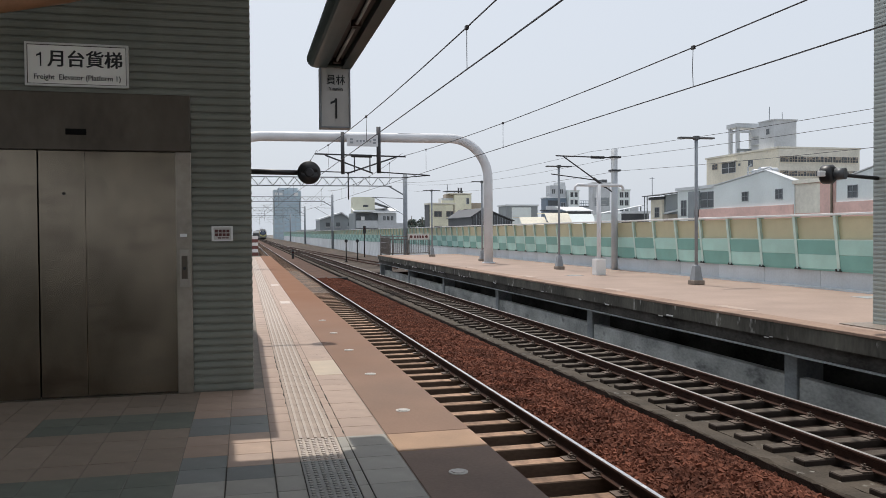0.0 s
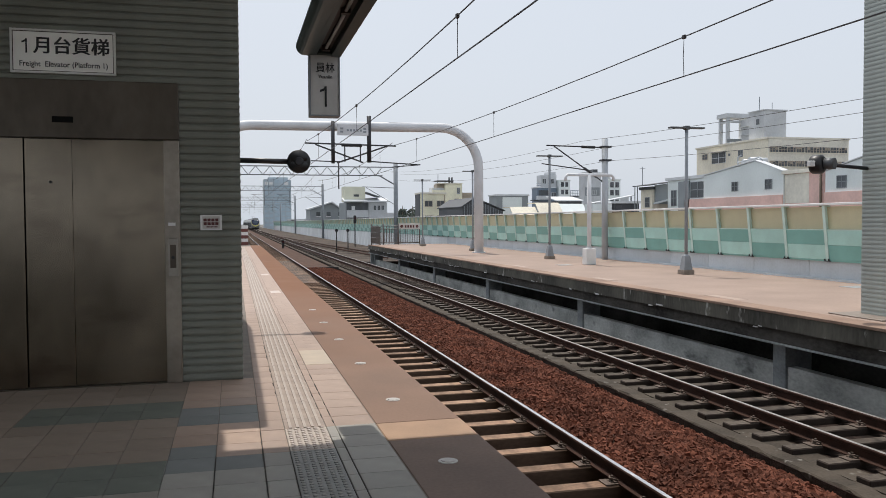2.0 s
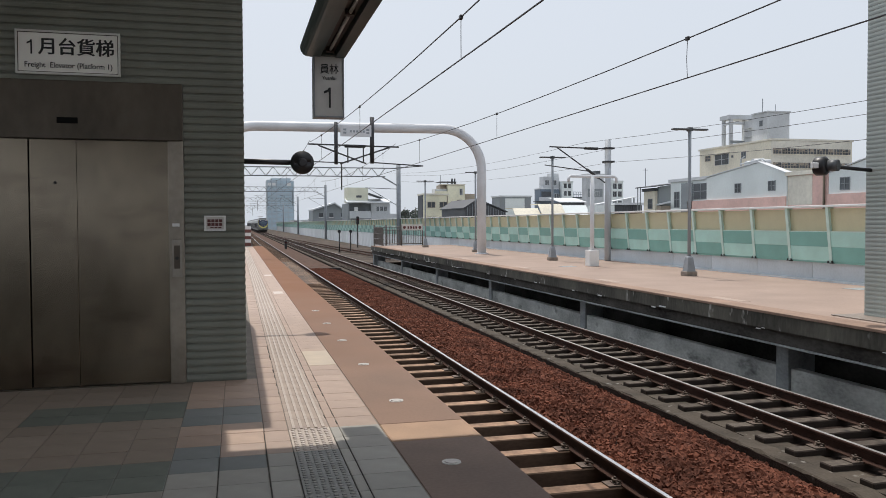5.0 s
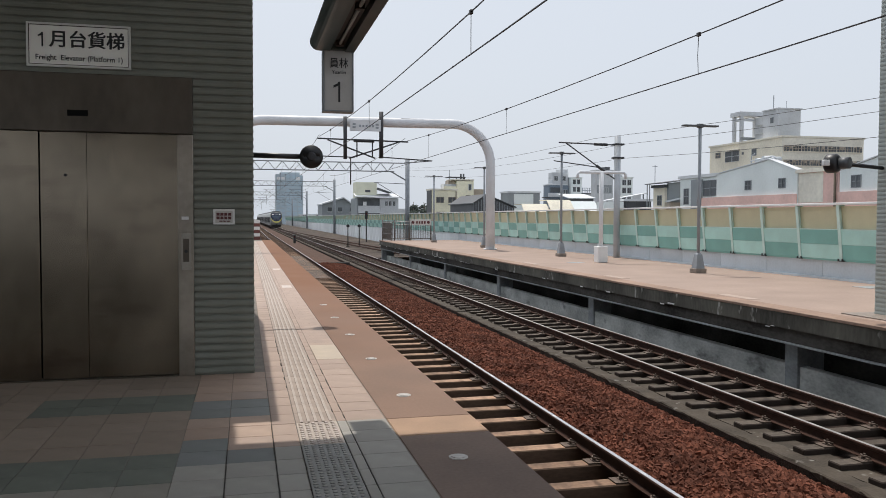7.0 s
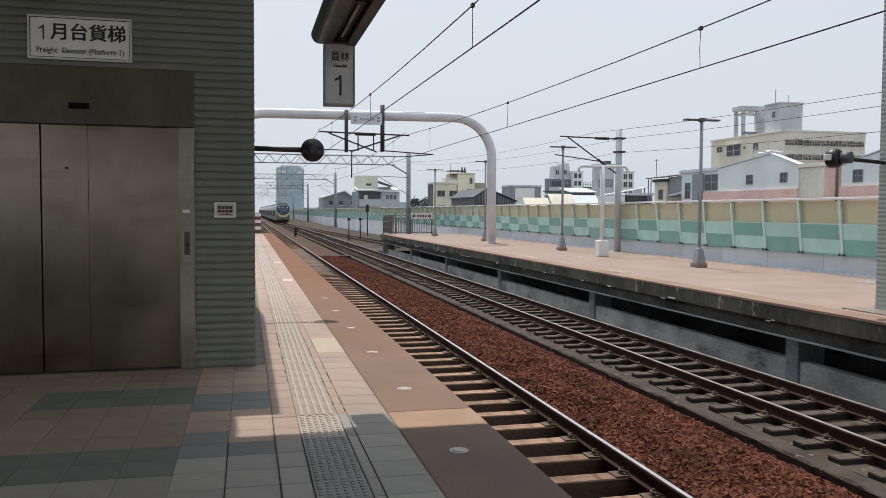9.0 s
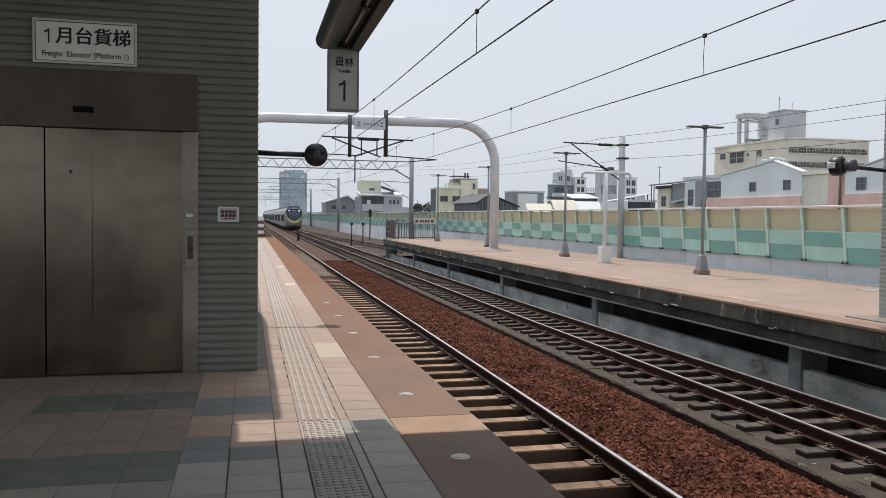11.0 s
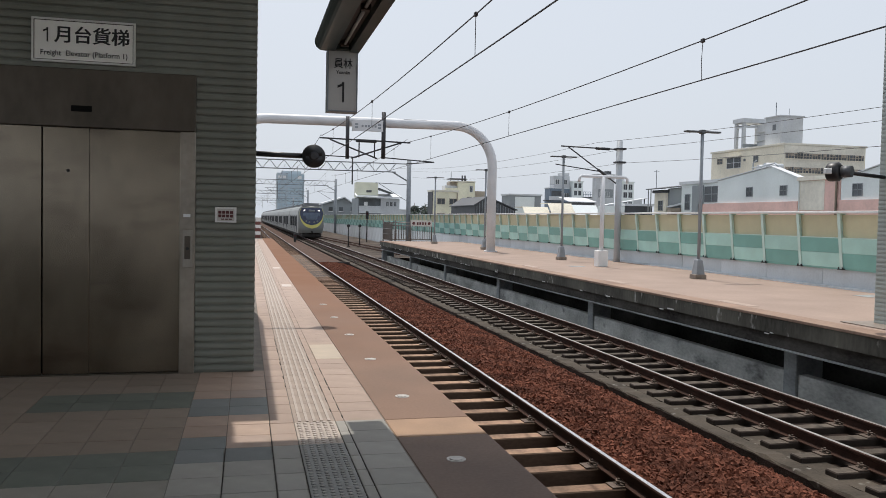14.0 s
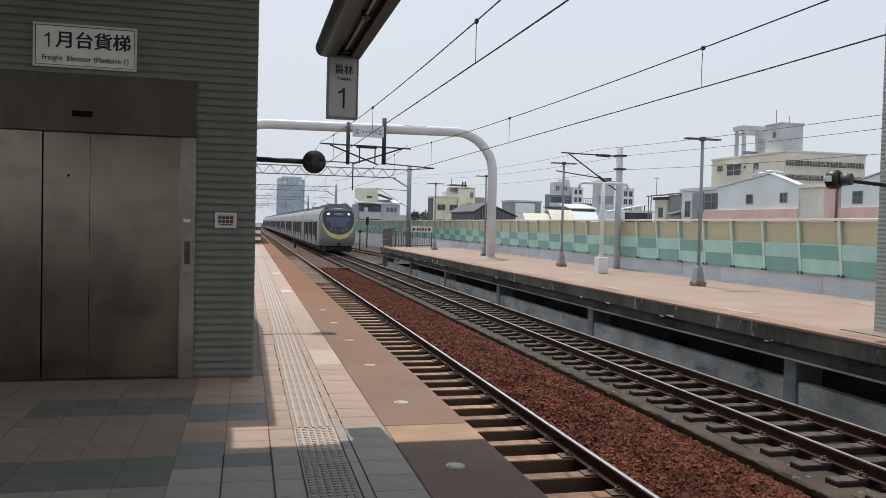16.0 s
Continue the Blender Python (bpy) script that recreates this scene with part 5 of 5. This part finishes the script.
part("porch_wall", bbox(33.4, 34.7, 63.0, 63.69, -9, 2.9), M_BROWNW, b, "brown porch wall")
part("aerial", rod((33.0, 65, 4.6), (33.0, 65, 6.2), 0.03, 5), M_POLE, b)
part("aerial_arm", rod((32.75, 65, 6.05), (33.25, 65, 6.05), 0.02, 5), M_POLE, b)
b = building("apartment_block", "blue-grey apartment block with balconies and roof rooms", 76.4, 81.9, 204, 208, 10.3, M_DARKBLUE, M_ROOFW)
for z in (4.2, 7.2):
    part("balcony", bbox(76.2, 80.0, 203.0, 204.0, z, z + 1.0), M_GREYB, b)
    part("balcony_opening", bbox(76.8, 79.8, 203.9, 203.99, z + 1.1, z + 2.5), M_GLASSD, b)
win_y(b, 204, (80.5,), (4.8, 7.8), 1.2, 1.3)
part("roof_room", bbox(77.6, 82.1, 204.5, 207.5, 10.55, 13.7), M_GREYB, b, "grey roof room")
part("roof_room", bbox(80.2, 82.3, 205.5, 208.5, 13.7, 14.6), M_GREYB, b)
win_y(b, 204.5, (78.1, 80.3), (11.5,), 1.0, 1.2, M_WHITE)
for z in (10.9, 11.4):
    part("railing", rod((76.2, 203.9, z), (77.5, 203.9, z), 0.07, 5), M_DARKBLUE, b)
part("terrace", bbox(75.2, 76.4, 203.5, 206, 6.9, 7.15), M_ROOFD, b)
b = building("white_block", "slim white block with pairs of windows", 82.3, 85.3, 203, 206, 12.2, M_PALEBLUE, M_PALEBLUE)
for z in (6.4, 8.6, 10.6):
    for x in (82.8, 84.0):
        p = part("window", bbox(x, x + 0.8, 202.98, 203.1, z, z + 1.2), M_GLASSD, b)
        part("window_arch", bbox(x - 0.1, x + 0.9, 202.9, 203.0, z + 1.2, z + 1.35), M_WHITE, p)
b = building("low_block", "low grey block with a roof railing", 85.4, 88.0, 203, 206, 8.0, M_GREYB, M_ROOFD)
win_y(b, 203, (85.8, 87.0), (5.6,), 0.8, 1.1)
for k in range(6):
    part("rail_post", rod((85.5 + 0.5 * k, 203, 8.2), (85.5 + 0.5 * k, 203, 9.6), 0.06, 5), M_DARKBLUE, b)
for z in (8.9, 9.6):
    part("rail", rod((85.4, 203, z), (88.1, 203, z), 0.06, 5), M_DARKBLUE, b)
b = building("grey_tower_block", "plain grey block with a flat roof and tank", 71.4, 75.4, 163, 165.5, 11.7, M_GREYB)
part("stair_head", bbox(73.6, 74.7, 163.2, 165.2, 11.95, 12.6), M_ROOFD, b, "dark roof tank")
part("lower_window_strip", bbox(71.7, 75.1, 162.97, 163.05, 6.9, 8.7), M_SHEETG, b, "dark strip of lower windows")
win_y(b, 163, (72.0, 73.4), (7.2,), 0.9, 0.9)
b = building("narrow_block", "narrow white block with small windows", 76.8, 79.5, 162, 164.5, 10.2, M_PALEBLUE)
win_y(b, 162, (77.1, 78.3), (5.0, 7.0, 8.7), 0.8, 1.1)
part("tank", rod((77.3, 163, 10.4), (77.3, 163, 11.3), 0.4, 12), M_ROOFW, b, "steel roof tank")
part("terrace", bbox(79.5, 81.5, 162, 164, -9, 6.7), M_GREYB, b)
for x0, x1, z, m, lab in ((33.3, 36.7, 3.36, M_CREAM, "low store with a pale cream sheet roof"), (36.8, 38.3, 3.9, M_CREAM, "low store with a cream sheet roof"),
                          (38.4, 40.0, 3.9, M_CREAM, "low cream-roofed store beside a white roof"), (40.1, 43.5, 3.75, M_PALEBLUE, "low store with a white sheet roof")):
    t = thing("low_store", lab, "building", "town buildings")
    part("wall", bbox(x0, x1, 100, 104, -9, z - 1.21), m, t)
    part("roof", prism_x(bmesh.new(), ((99.7, z - 1.35), (99.7, z - 1.27), (101.2, z + 0.04), (104.1, z + 0.04), (104.1, z - 0.05), (101.2, z - 0.05)), x0 - 0.05, x1 + 0.05), m, t, "sloping sheet roof")
t = thing("sloping_roof", "white sheet roof sloping towards the tracks", "building", "town buildings")
part("roof", prism_x(bmesh.new(), ((105, 4.25), (105, 4.35), (109, 5.0), (109, 4.9)), 41.3, 45.4), M_ROOFW, t)
part("wall", bbox(41.5, 45.2, 105.3, 108.8, -9, 4.24), M_ROOFD, t)
b = building("white_shed", "white flat-roofed shed with grey walls", 38.3, 43.5, 122, 126, 5.5, M_SHEETG, M_ROOFW)
part("pale_wall", bbox(39.2, 42.4, 121.9, 121.99, -9, 5.3), M_PALEBLUE, b)
b = building("dark_shed", "dark corrugated shed behind the barrier", 37.5, 40.6, 80, 82, 3.35, M_ROOFD, M_ROOFW)
part("pale_end", bbox(35.2, 37.3, 79.8, 82, -9, 3.3), M_PALEBLUE, b)
for k in range(14):
    part("seam", bbox(37.6 + 0.21 * k, 37.63 + 0.21 * k, 79.95, 79.998, 0, 3.3), M_ROOFD, b)
t = thing("carport_roof", "thin white sheet roofs on dark posts", "building", "town buildings")
for k, (x0, x1, z, dz) in enumerate(((38.9, 44.3, 3.52, 0.95), (41.0, 45.5, 3.5, 0.2), (43.5, 47.0, 3.6, 0.2))):
    y = 88 + 3 * k
    part("roof", prism_y(bmesh.new(), ((x0, z), (x1, z + dz), (x1, z + dz + 0.07), (x0, z + 0.07)), y, y + 1.6), M_ROOFW, t)
    part("post", rod((x0 + 0.4, y + 0.2, -9), (x0 + 0.4, y + 0.2, z), 0.08, 6), M_ROOFD, t)
    part("post", rod((x1 - 0.4, y + 0.2, -9), (x1 - 0.4, y + 0.2, z + dz - 0.08), 0.08, 6), M_ROOFD, t)
t = thing("dark_gable_shed", "dark grey gabled shed roof", "building", "town buildings")
part("wall", prism_y(bmesh.new(), ((23.4, -9), (28.2, -9), (28.2, 2.7), (24.8, 4.1), (23.4, 3.2)), 89, 100), M_ROOFD, t)
part("roof", prism_y(bmesh.new(), ((23.2, 3.12), (24.8, 4.14), (28.4, 2.70), (28.4, 2.80), (24.8, 4.25), (23.2, 3.22)), 88.8, 100.2), M_ROOFD, t)
for k in range(15):
    x = 23.6 + 0.31 * k
    part("seam", bbox(x, x + 0.05, 88.95, 88.998, 0, min(3.2 + 0.62 * (x - 23.4), 4.05 - 0.42 * max(0, x - 24.8)) - 0.05), M_SHEETG, t)
b = building("yellow_building", "pale yellow concrete building with stepped roof rooms", 24.4, 28.1, 115, 118, 5.5, M_YELLOWW, M_CREAM2)
part("dark_side", bbox(24.3, 24.39, 115.0, 118, -9, 5.6), M_ROOFD, b)
part("wing", bbox(30.7, 32.5, 115.6, 118, -9, 5.75), M_BROWNW, b, "brown side wing")
part("stair_tower", bbox(28.1, 30.64, 114.9, 117.5, -9, 6.95), M_YELLOWW, b, "pale yellow stair tower")
part("tower_roof", bbox(27.2, 30.7, 114.8, 117.7, 7.0, 7.15), M_CREAM2, b)
part("roof_room", bbox(26.3, 28.09, 115.4, 117.5, 5.76, 6.45), M_GREYB, b)
part("roof_room", bbox(27.0, 28.09, 115.6, 117.5, 6.46, 6.99), M_BROWNW, b, "brown roof shelter")
part("roof_slab", bbox(27.0, 29.5, 115.2, 117.5, 7.4, 7.52), M_ROOFD, b, "thin dark shelter roof")
for x in (27.1, 28.2, 29.4):
    part("shelter_post", rod((x, 115.4, 7.15), (x, 115.4, 7.42), 0.05, 6), M_ROOFD, b)
win_y(b, 115, (25.1, 26.9), (3.75, 1.6), 1.05, 0.75, M_BROWNW)
win_y(b, 114.9, (28.5,), (3.6,), 0.4, 0.8, M_BROWNW)
win_y(b, 114.9, (29.5,), (3.5,), 0.6, 1.3, M_BROWNW)
win_y(b, 114.9, (28.6, 29.8), (1.6,), 0.6, 0.7, M_BROWNW)
win_y(b, 114.9, (29.9,), (5.6,), 0.35, 0.8)
part("parapet_step", bbox(26.2, 28.09, 114.95, 115.2, 5.76, 6.1), M_YELLOWW, b)
part("balcony", bbox(29.3, 30.5, 114.3, 114.9, 2.7, 3.3), M_CREAM2, b)
part("downpipe", rod((28.0, 114.9, -9), (28.0, 114.9, 5.4), 0.08, 6), M_BROWNW, b)
part("antenna", rod((27.3, 116, 7.5), (27.3, 116, 8.5), 0.05, 6), M_POLE, b)
for x in (29.0, 29.4):
    part("chimney", rod((x, 116, 7.15), (x, 116, 8.0), 0.13, 8), M_ROOFD, b)
t = thing("white_house", "grey house with white eaves and a yellow roof board", "building", "town buildings")
part("wall", bbox(23.2, 32.6, 187.1, 199, -9, 6.1), M_SHEETG, t)
part("yellow_board", bbox(22.9, 27.8, 187.5, 192, 6.2, 9.7), M_YELLOWSIGN, t, "pale yellow blank board")
part("dark_mark", bbox(25.1, 26.3, 187.44, 187.5, 7.4, 7.9), M_ROOFD, t)
part("white_roof", prism_x(bmesh.new(), ((185.6, 6.15), (185.6, 6.4), (190, 7.2), (190, 6.9)), 22.6, 33.0), M_ROOFW, t, "white sloping eave roof")
part("side_bay", bbox(28.4, 32.7, 186.4, 187.0, -9, 6.0), M_GREYB, t, "grey rendered bay")
part("balcony_opening", bbox(23.4, 28.2, 186.9, 187.09, 4.3, 5.9), M_GLASSD, t)
part("balcony", bbox(23.4, 28.3, 186.0, 187.0, 2.6, 4.25), M_GREYB, t)
part("hanging_laundry", bbox(24.5, 25.3, 186.6, 186.7, 4.3, 5.2), M_WHITE, t)
win_y(t, 186.4, (29.6, 30.5, 31.4), (4.3,), 0.55, 1.0)
part("awning", prism_y(bmesh.new(), ((27.8, 8.2), (31.0, 7.2), (31.0, 7.35), (27.8, 8.45)), 186, 190), M_ROOFD, t)
t = thing("twin_gable_shed", "grey twin-gabled sheds behind the barrier", "building", "town buildings", at=(1.5, 0, -0.3))
part("wall", prism_y(bmesh.new(), ((15.5, -9), (25.5, -9), (25.5, 6.0), (23.0, 5.2), (20.9, 6.7), (15.5, 5.0)), 208, 220), M_SHEETG, t)
for x in (17.0, 19.6, 22.6, 24.0):
    p = part("window", bbox(x, x + 1.0, 207.9, 208.05, 3.4, 4.4), M_GLASSD, t)
    part("sill", bbox(x - 0.1, x + 1.1, 207.8, 208.0, 3.2, 3.32), M_WHITE, p)
part("roof_edge", prism_y(bmesh.new(), ((15.3, 5.0), (20.9, 6.75), (23.0, 5.3), (25.7, 6.1), (25.7, 6.4), (23.0, 5.6), (20.9, 7.1), (15.3, 5.35)), 207, 220), M_ROOFW, t)
t = thing("glass_tower", "tall blue glass tower block in haze-paled colours", "building", "town buildings")
part("wall", bbox(24.51, 35.8, 560, 580, -9, 30.0), M_BLUEGLASS, t)
part("wing", bbox(18.0, 24.5, 559, 580, -9, 30.6), M_BLUEGLASS2, t)
part("roof", bbox(21.0, 34.0, 562, 578, 30.0, 32.0), M_BLUEGLASS2, t)
for k in range(11):
    part("floor_band", bbox(24.6, 35.9, 559.9, 560.05, -4 + k * 3.1, -3.2 + k * 3.1), M_BLUEGLASS2, t)
for x in (24.6, 28.3, 32.0, 35.6):
    part("mullion", bbox(x, x + 0.35, 559.7, 559.88, -9, 30.0), M_BLUEGLASS2, t)
for x in (18.6, 21.6):
    for k in range(10):
        part("window", bbox(x, x + 2.2, 558.8, 559.1, -1 + k * 3.1, 0.8 + k * 3.1), M_WHITE if k == 9 else M_BLUEGLASS, t, "pale window" if k == 9 else "")
part("crown_opening", bbox(31.5, 34.2, 559.6, 559.95, 26.6, 28.8), M_WHITE, t, "pale opening under the roof")
rng = random.Random(11)
for k in range(26):
    y = rng.uniform(230, 700)
    x = rng.uniform(16, 40) + (y - 230) * rng.uniform(0.0, 0.35)
    w = rng.uniform(6, 14)
    b = building("distant_house", "distant flat-roofed house in the haze", x, x + w, y, y + 10, rng.uniform(1.8, 3.9), rng.choice((M_GREYB, M_CREAM2, M_PALEBLUE)), M_ROOFW)
    win_y(b, y, (x + w * 0.2, x + w * 0.6), (1.5,), 1.4, 1.2)


# trees behind the barrier
def tree(x, y, top, r, seed):
    g = random.Random(seed)
    t = thing("tree", "dark green leafy tree behind the barrier", "tree", "town trees", at=(x, y, -9))
    h = top + 9
    part("trunk", tube(bmesh.new(), ((0, 0, 0), (0.1, 0, h * 0.5), (0, 0.1, h * 0.9)), [0.3, 0.2, 0.06], 8), M_BARK, t)
    bm = bmesh.new()
    for _ in range(240):
        a, e = g.uniform(0, math.tau), g.uniform(-1, 1)
        q = r * g.uniform(0.35, 1.0) ** 0.5
        c = Vector((q * math.cos(a) * math.sqrt(1 - e * e), q * math.sin(a) * math.sqrt(1 - e * e), h * 0.80 + q * 0.8 * e + g.uniform(-0.3, 0.3)))
        u = Vector((g.gauss(0, 1), g.gauss(0, 1), g.gauss(0, 1))).normalized() * g.uniform(0.15, 0.34)
        w = u.orthogonal().normalized() * u.length * 0.7
        bm.faces.new([bm.verts.new(c + p) for p in (u, w, -u, -w)])
    part("crown", bm, M_LEAF, t)


for k in range(9):
    tree(34.0 + 0.8 * k, 175 + 4 * (k % 3), 5.0 + 0.7 * ((k * 7) % 4) * 0.8, 0.85 + 0.2 * (k % 3), 40 + k)

# ---- commuter train ----
train = thing("commuter_train", "silver commuter train with blue windscreen and yellow band", "train", at=(5.518, 325, RAIL_Z))
HALF, TOP = 1.43, 3.74


def body_outline(s=1.0, z0=0.55, top=TOP):
    o = [(-HALF * s, z0), (-HALF * s, 2.75)]
    for k in range(1, 8):
        a = math.pi * (1 - k / 8)
        o.append((HALF * s * math.copysign(abs(math.cos(a)) ** 0.55, math.cos(a)), 2.75 + (top - 2.75) * math.sin(a) ** 0.8))
    o += [(HALF * s, 2.75), (HALF * s, z0)]
    return o


def nose_y(x, z):
    """Depth of the nose surface at x, z: bowed across and leaning back above the bumper."""
    back = 0.28 * max(0, z - 1.25) + 0.10 * max(0, z - 2.6) ** 2
    return back + 0.34 * abs(x / HALF) ** 2.4 + 0.25 * max(0, 1.1 - z) ** 1.5


# nose: surface from the face back to the straight body
bm = bmesh.new()
rows = []
n = 14
zs = [0.62, 0.8, 1.0, 1.3, 1.7, 2.1, 2.5, 2.9, 3.25, 3.5, 3.68]
for z in zs:
    w = HALF * (1.0 if z < 2.75 else max(0.35, math.sqrt(max(0, 1 - ((z - 2.75) / 1.08) ** 2.4))))
    w *= 0.945
    w *= 1 - 0.16 * max(0, (1.35 - z) / 0.73) ** 1.6
    rows.append([bm.verts.new((w * (2 * k / n - 1), nose_y(w * (2 * k / n - 1), z), z)) for k in range(n + 1)])
for ra, rb in zip(rows, rows[1:]):
    for k in range(n):
        bm.faces.new((ra[k], ra[k + 1], rb[k + 1], rb[k])).smooth = True
for side in (0, n):
    back = [bm.verts.new((math.copysign(HALF, r[side].co.x) if r[side].co.z < 2.8 else r[side].co.x, 2.4, r[side].co.z)) for r in rows]
    for i in range(len(rows) - 1):
        bm.faces.new((rows[i][side], rows[i + 1][side], back[i + 1], back[i])).smooth = True
top_back = [bm.verts.new((v_.co.x, 2.4, TOP)) for v_ in rows[-1]]
for k in range(n):
    bm.faces.new((rows[-1][k], rows[-1][k + 1], top_back[k + 1], top_back[k])).smooth = True
nose = part("nose", bm, M_TRAINF, train, "rounded grey driving cab front")


def z_limit(v, grow):
    return 3.46 - v * (1.95 + 1.5 * grow)


def shield_point(u, v, grow):
    """u in -1..1 across, v in 0..1 down the U-shaped windscreen."""
    half = (1.30 + 0.16 * grow) * (1.0 if v < 0.30 else math.sqrt(max(0, 1 - ((v - 0.30) / 0.70) ** 2.1)))
    if z_limit(v, grow) > 3.1:
        half *= 1 - 0.35 * (z_limit(v, grow) - 3.1)
    z = z_limit(v, grow)
    x = u * half
    return x, z


def shield_patch(grow, lift, rows_n=18, cols=14):
    b = bmesh.new()
    g = []
    for j in range(rows_n + 1):
        v = j / rows_n * 0.9995
        line = []
        for i in range(cols + 1):
            x, z = shield_point(2 * i / cols - 1, v, grow)
            line.append(b.verts.new((x, nose_y(x, z) - lift, z)))
        g.append(line)
    for a, c in zip(g, g[1:]):
        for i in range(cols):
            b.faces.new((a[i], a[i + 1], c[i + 1], c[i])).smooth = True
    return b


part("yellow_band", shield_patch(0.25, 0.015), M_YELLOW, nose, "yellow curved band round the windscreen")
part("windscreen", shield_patch(0.0, 0.035), M_SHIELD, nose, "blue-black tinted windscreen")
bm = bmesh.new()
g = [[bm.verts.new((0.98 * u * (1 - 0.10 * v), nose_y(0.98 * u, 2.92 - 0.78 * v) - 0.05, 2.92 - 0.78 * v)) for u in (-1, -0.6, -0.2, 0.2, 0.6, 1)] for v in (0, 0.33, 0.67, 1)]
for a, c in zip(g, g[1:]):
    for i in range(5):
        bm.faces.new((a[i], a[i + 1], c[i + 1], c[i]))
part("inner_pane", bm, M_PANE, nose, "clear blue-grey driver's pane")
for s in (-1, 1):
    bm = bmesh.new()
    yy = nose_y(0.86, 3.16)
    tube(bm, ((s * 0.80, yy - 0.07, 3.16), (s * 0.80, yy - 0.02, 3.16)), [0.085, 0.11], 14)
    part("headlamp", bm, M_HEADLAMP, nose, "lit white headlamp")
    for x in (0.62, 0.28):
        yy = nose_y(x, 1.95 if x > 0.5 else 1.85)
        part("tail_lamp", tube(bmesh.new(), ((s * x, yy - 0.06, 1.95 if x > 0.5 else 1.85), (s * x, yy - 0.02, 1.95 if x > 0.5 else 1.85)), 0.11, 12), M_TRAINF, nose)
    part("wiper", rod((s * 0.15, nose_y(0.15, 2.15) - 0.06, 2.10), (s * 0.75, nose_y(0.75, 2.55) - 0.06, 2.45), 0.02, 6), M_BLACK, nose)
part("destination_board", bbox(-0.36, 0.36, nose_y(0, 3.0) - 0.06, nose_y(0, 3.0), 3.06, 3.24, 0.01), M_POLE, nose)
part("roof_fairing", bbox(-1.05, 1.05, 0.85, 3.2, 3.45, 4.02, 0.22, 4), M_TRAIN_ROOF, nose, "dark roof fairing")
part("skirt", bbox(-1.12, 1.12, 0.32, 2.4, 0.16, 0.66, 0.10, 3), M_UNDER, nose, "dark front skirt")
part("coupler", rod((0, -0.25, 0.75), (0, 0.4, 0.75), 0.13, 10), M_UNDER, nose, "dark coupler")

car_me = to_mesh("car_body", prism_y(bmesh.new(), body_outline(), 0, 19.5), M_TRAIN)
roof_bm = bmesh.new()
prism_y(roof_bm, [(-1.05, 3.46), (1.05, 3.46), (0.85, 3.72), (-0.85, 3.72)], 0.3, 19.2)
for a in (3.0, 12.0):
    box(roof_bm, -0.8, 0.8, a, a + 4.2, 3.72, 3.98)
car_roof = to_mesh("car_roof", roof_bm, M_TRAIN_ROOF)
door_bm = bbox(-0.035, 0.035, -0.65, 0.65, 0.62, 2.62, 0.01)
door_me = to_mesh("door", door_bm, M_DOOR)
glass_me = to_mesh("door_glass", bbox(-0.05, 0.05, -0.24, 0.24, 0.95, 2.5, 0.01), M_TRAINGLASS)
side_me = to_mesh("side_window", bbox(-0.04, 0.04, -0.9, 0.9, 1.32, 2.5, 0.01), M_TRAINGLASS)
under_me = to_mesh("underframe", bbox(-1.2, 1.2, 0.4, 19.1, 0.22, 0.60, 0.03), M_UNDER)
bogie_bm = bmesh.new()
for a in (-1.05, 1.05):
    for s in (-0.566, 0.566):
        tube(bogie_bm, ((s - 0.06, a, 0.43), (s + 0.06, a, 0.43)), 0.42, 18)
box(bogie_bm, -0.95, -0.80, -1.6, 1.6, 0.35, 0.62)
box(bogie_bm, 0.80, 0.95, -1.6, 1.6, 0.35, 0.62)
bogie_me = to_mesh("bogie", bogie_bm, M_UNDER)
gang_me = to_mesh("gangway", bbox(-0.9, 0.9, -0.55, 0.05, 0.6, 3.3, 0.05), M_BLACK)
for c in range(12):
    y0 = 2.35 + c * 20.0
    car = part("car_body", car_me, None, train, at=(0, y0, 0))
    part("car_roof", car_roof, None, car)
    part("underframe", under_me, None, car)
    for a in (2.6, 16.6):
        part("bogie", bogie_me, None, car, at=(0, a, 0))
    if c:
        part("gangway", gang_me, None, car)
    for s in (-1, 1):
        for k, a in enumerate((2.6, 7.4, 12.2, 17.0)):
            part("door", door_me, None, car, at=(s * HALF, a, 0))
            for d in (-0.32, 0.32):
                part("door_glass", glass_me, None, car, at=(s * HALF, a + d, 0))
            if k < 3:
                part("side_window", side_me, None, car, at=(s * HALF, a + 2.4, 0))
panto = part("pantograph", rod((-0.8, 30, 4.7), (0.8, 30, 4.7), 0.03, 6), M_DARKSTEEL, train, "raised pantograph")
for s in (-1, 1):
    part("panto_arm", rod((s * 0.5, 30, 4.68), (s * 0.2, 31.2, 4.3), 0.025, 6), M_DARKSTEEL, panto)
    part("panto_arm", rod((s * 0.2, 31.2, 4.3), (s * 0.5, 30.2, 3.95), 0.03, 6), M_DARKSTEEL, panto)


def motions():
    # the train slows as it comes in along the far track
    run = []
    for k in range(33):
        t = k * 0.5
        run.append((t, pose(5.518, 325.5 - 18.85 * t + 0.163 * t * t, RAIL_Z)))
    walk(train, run)


motions()
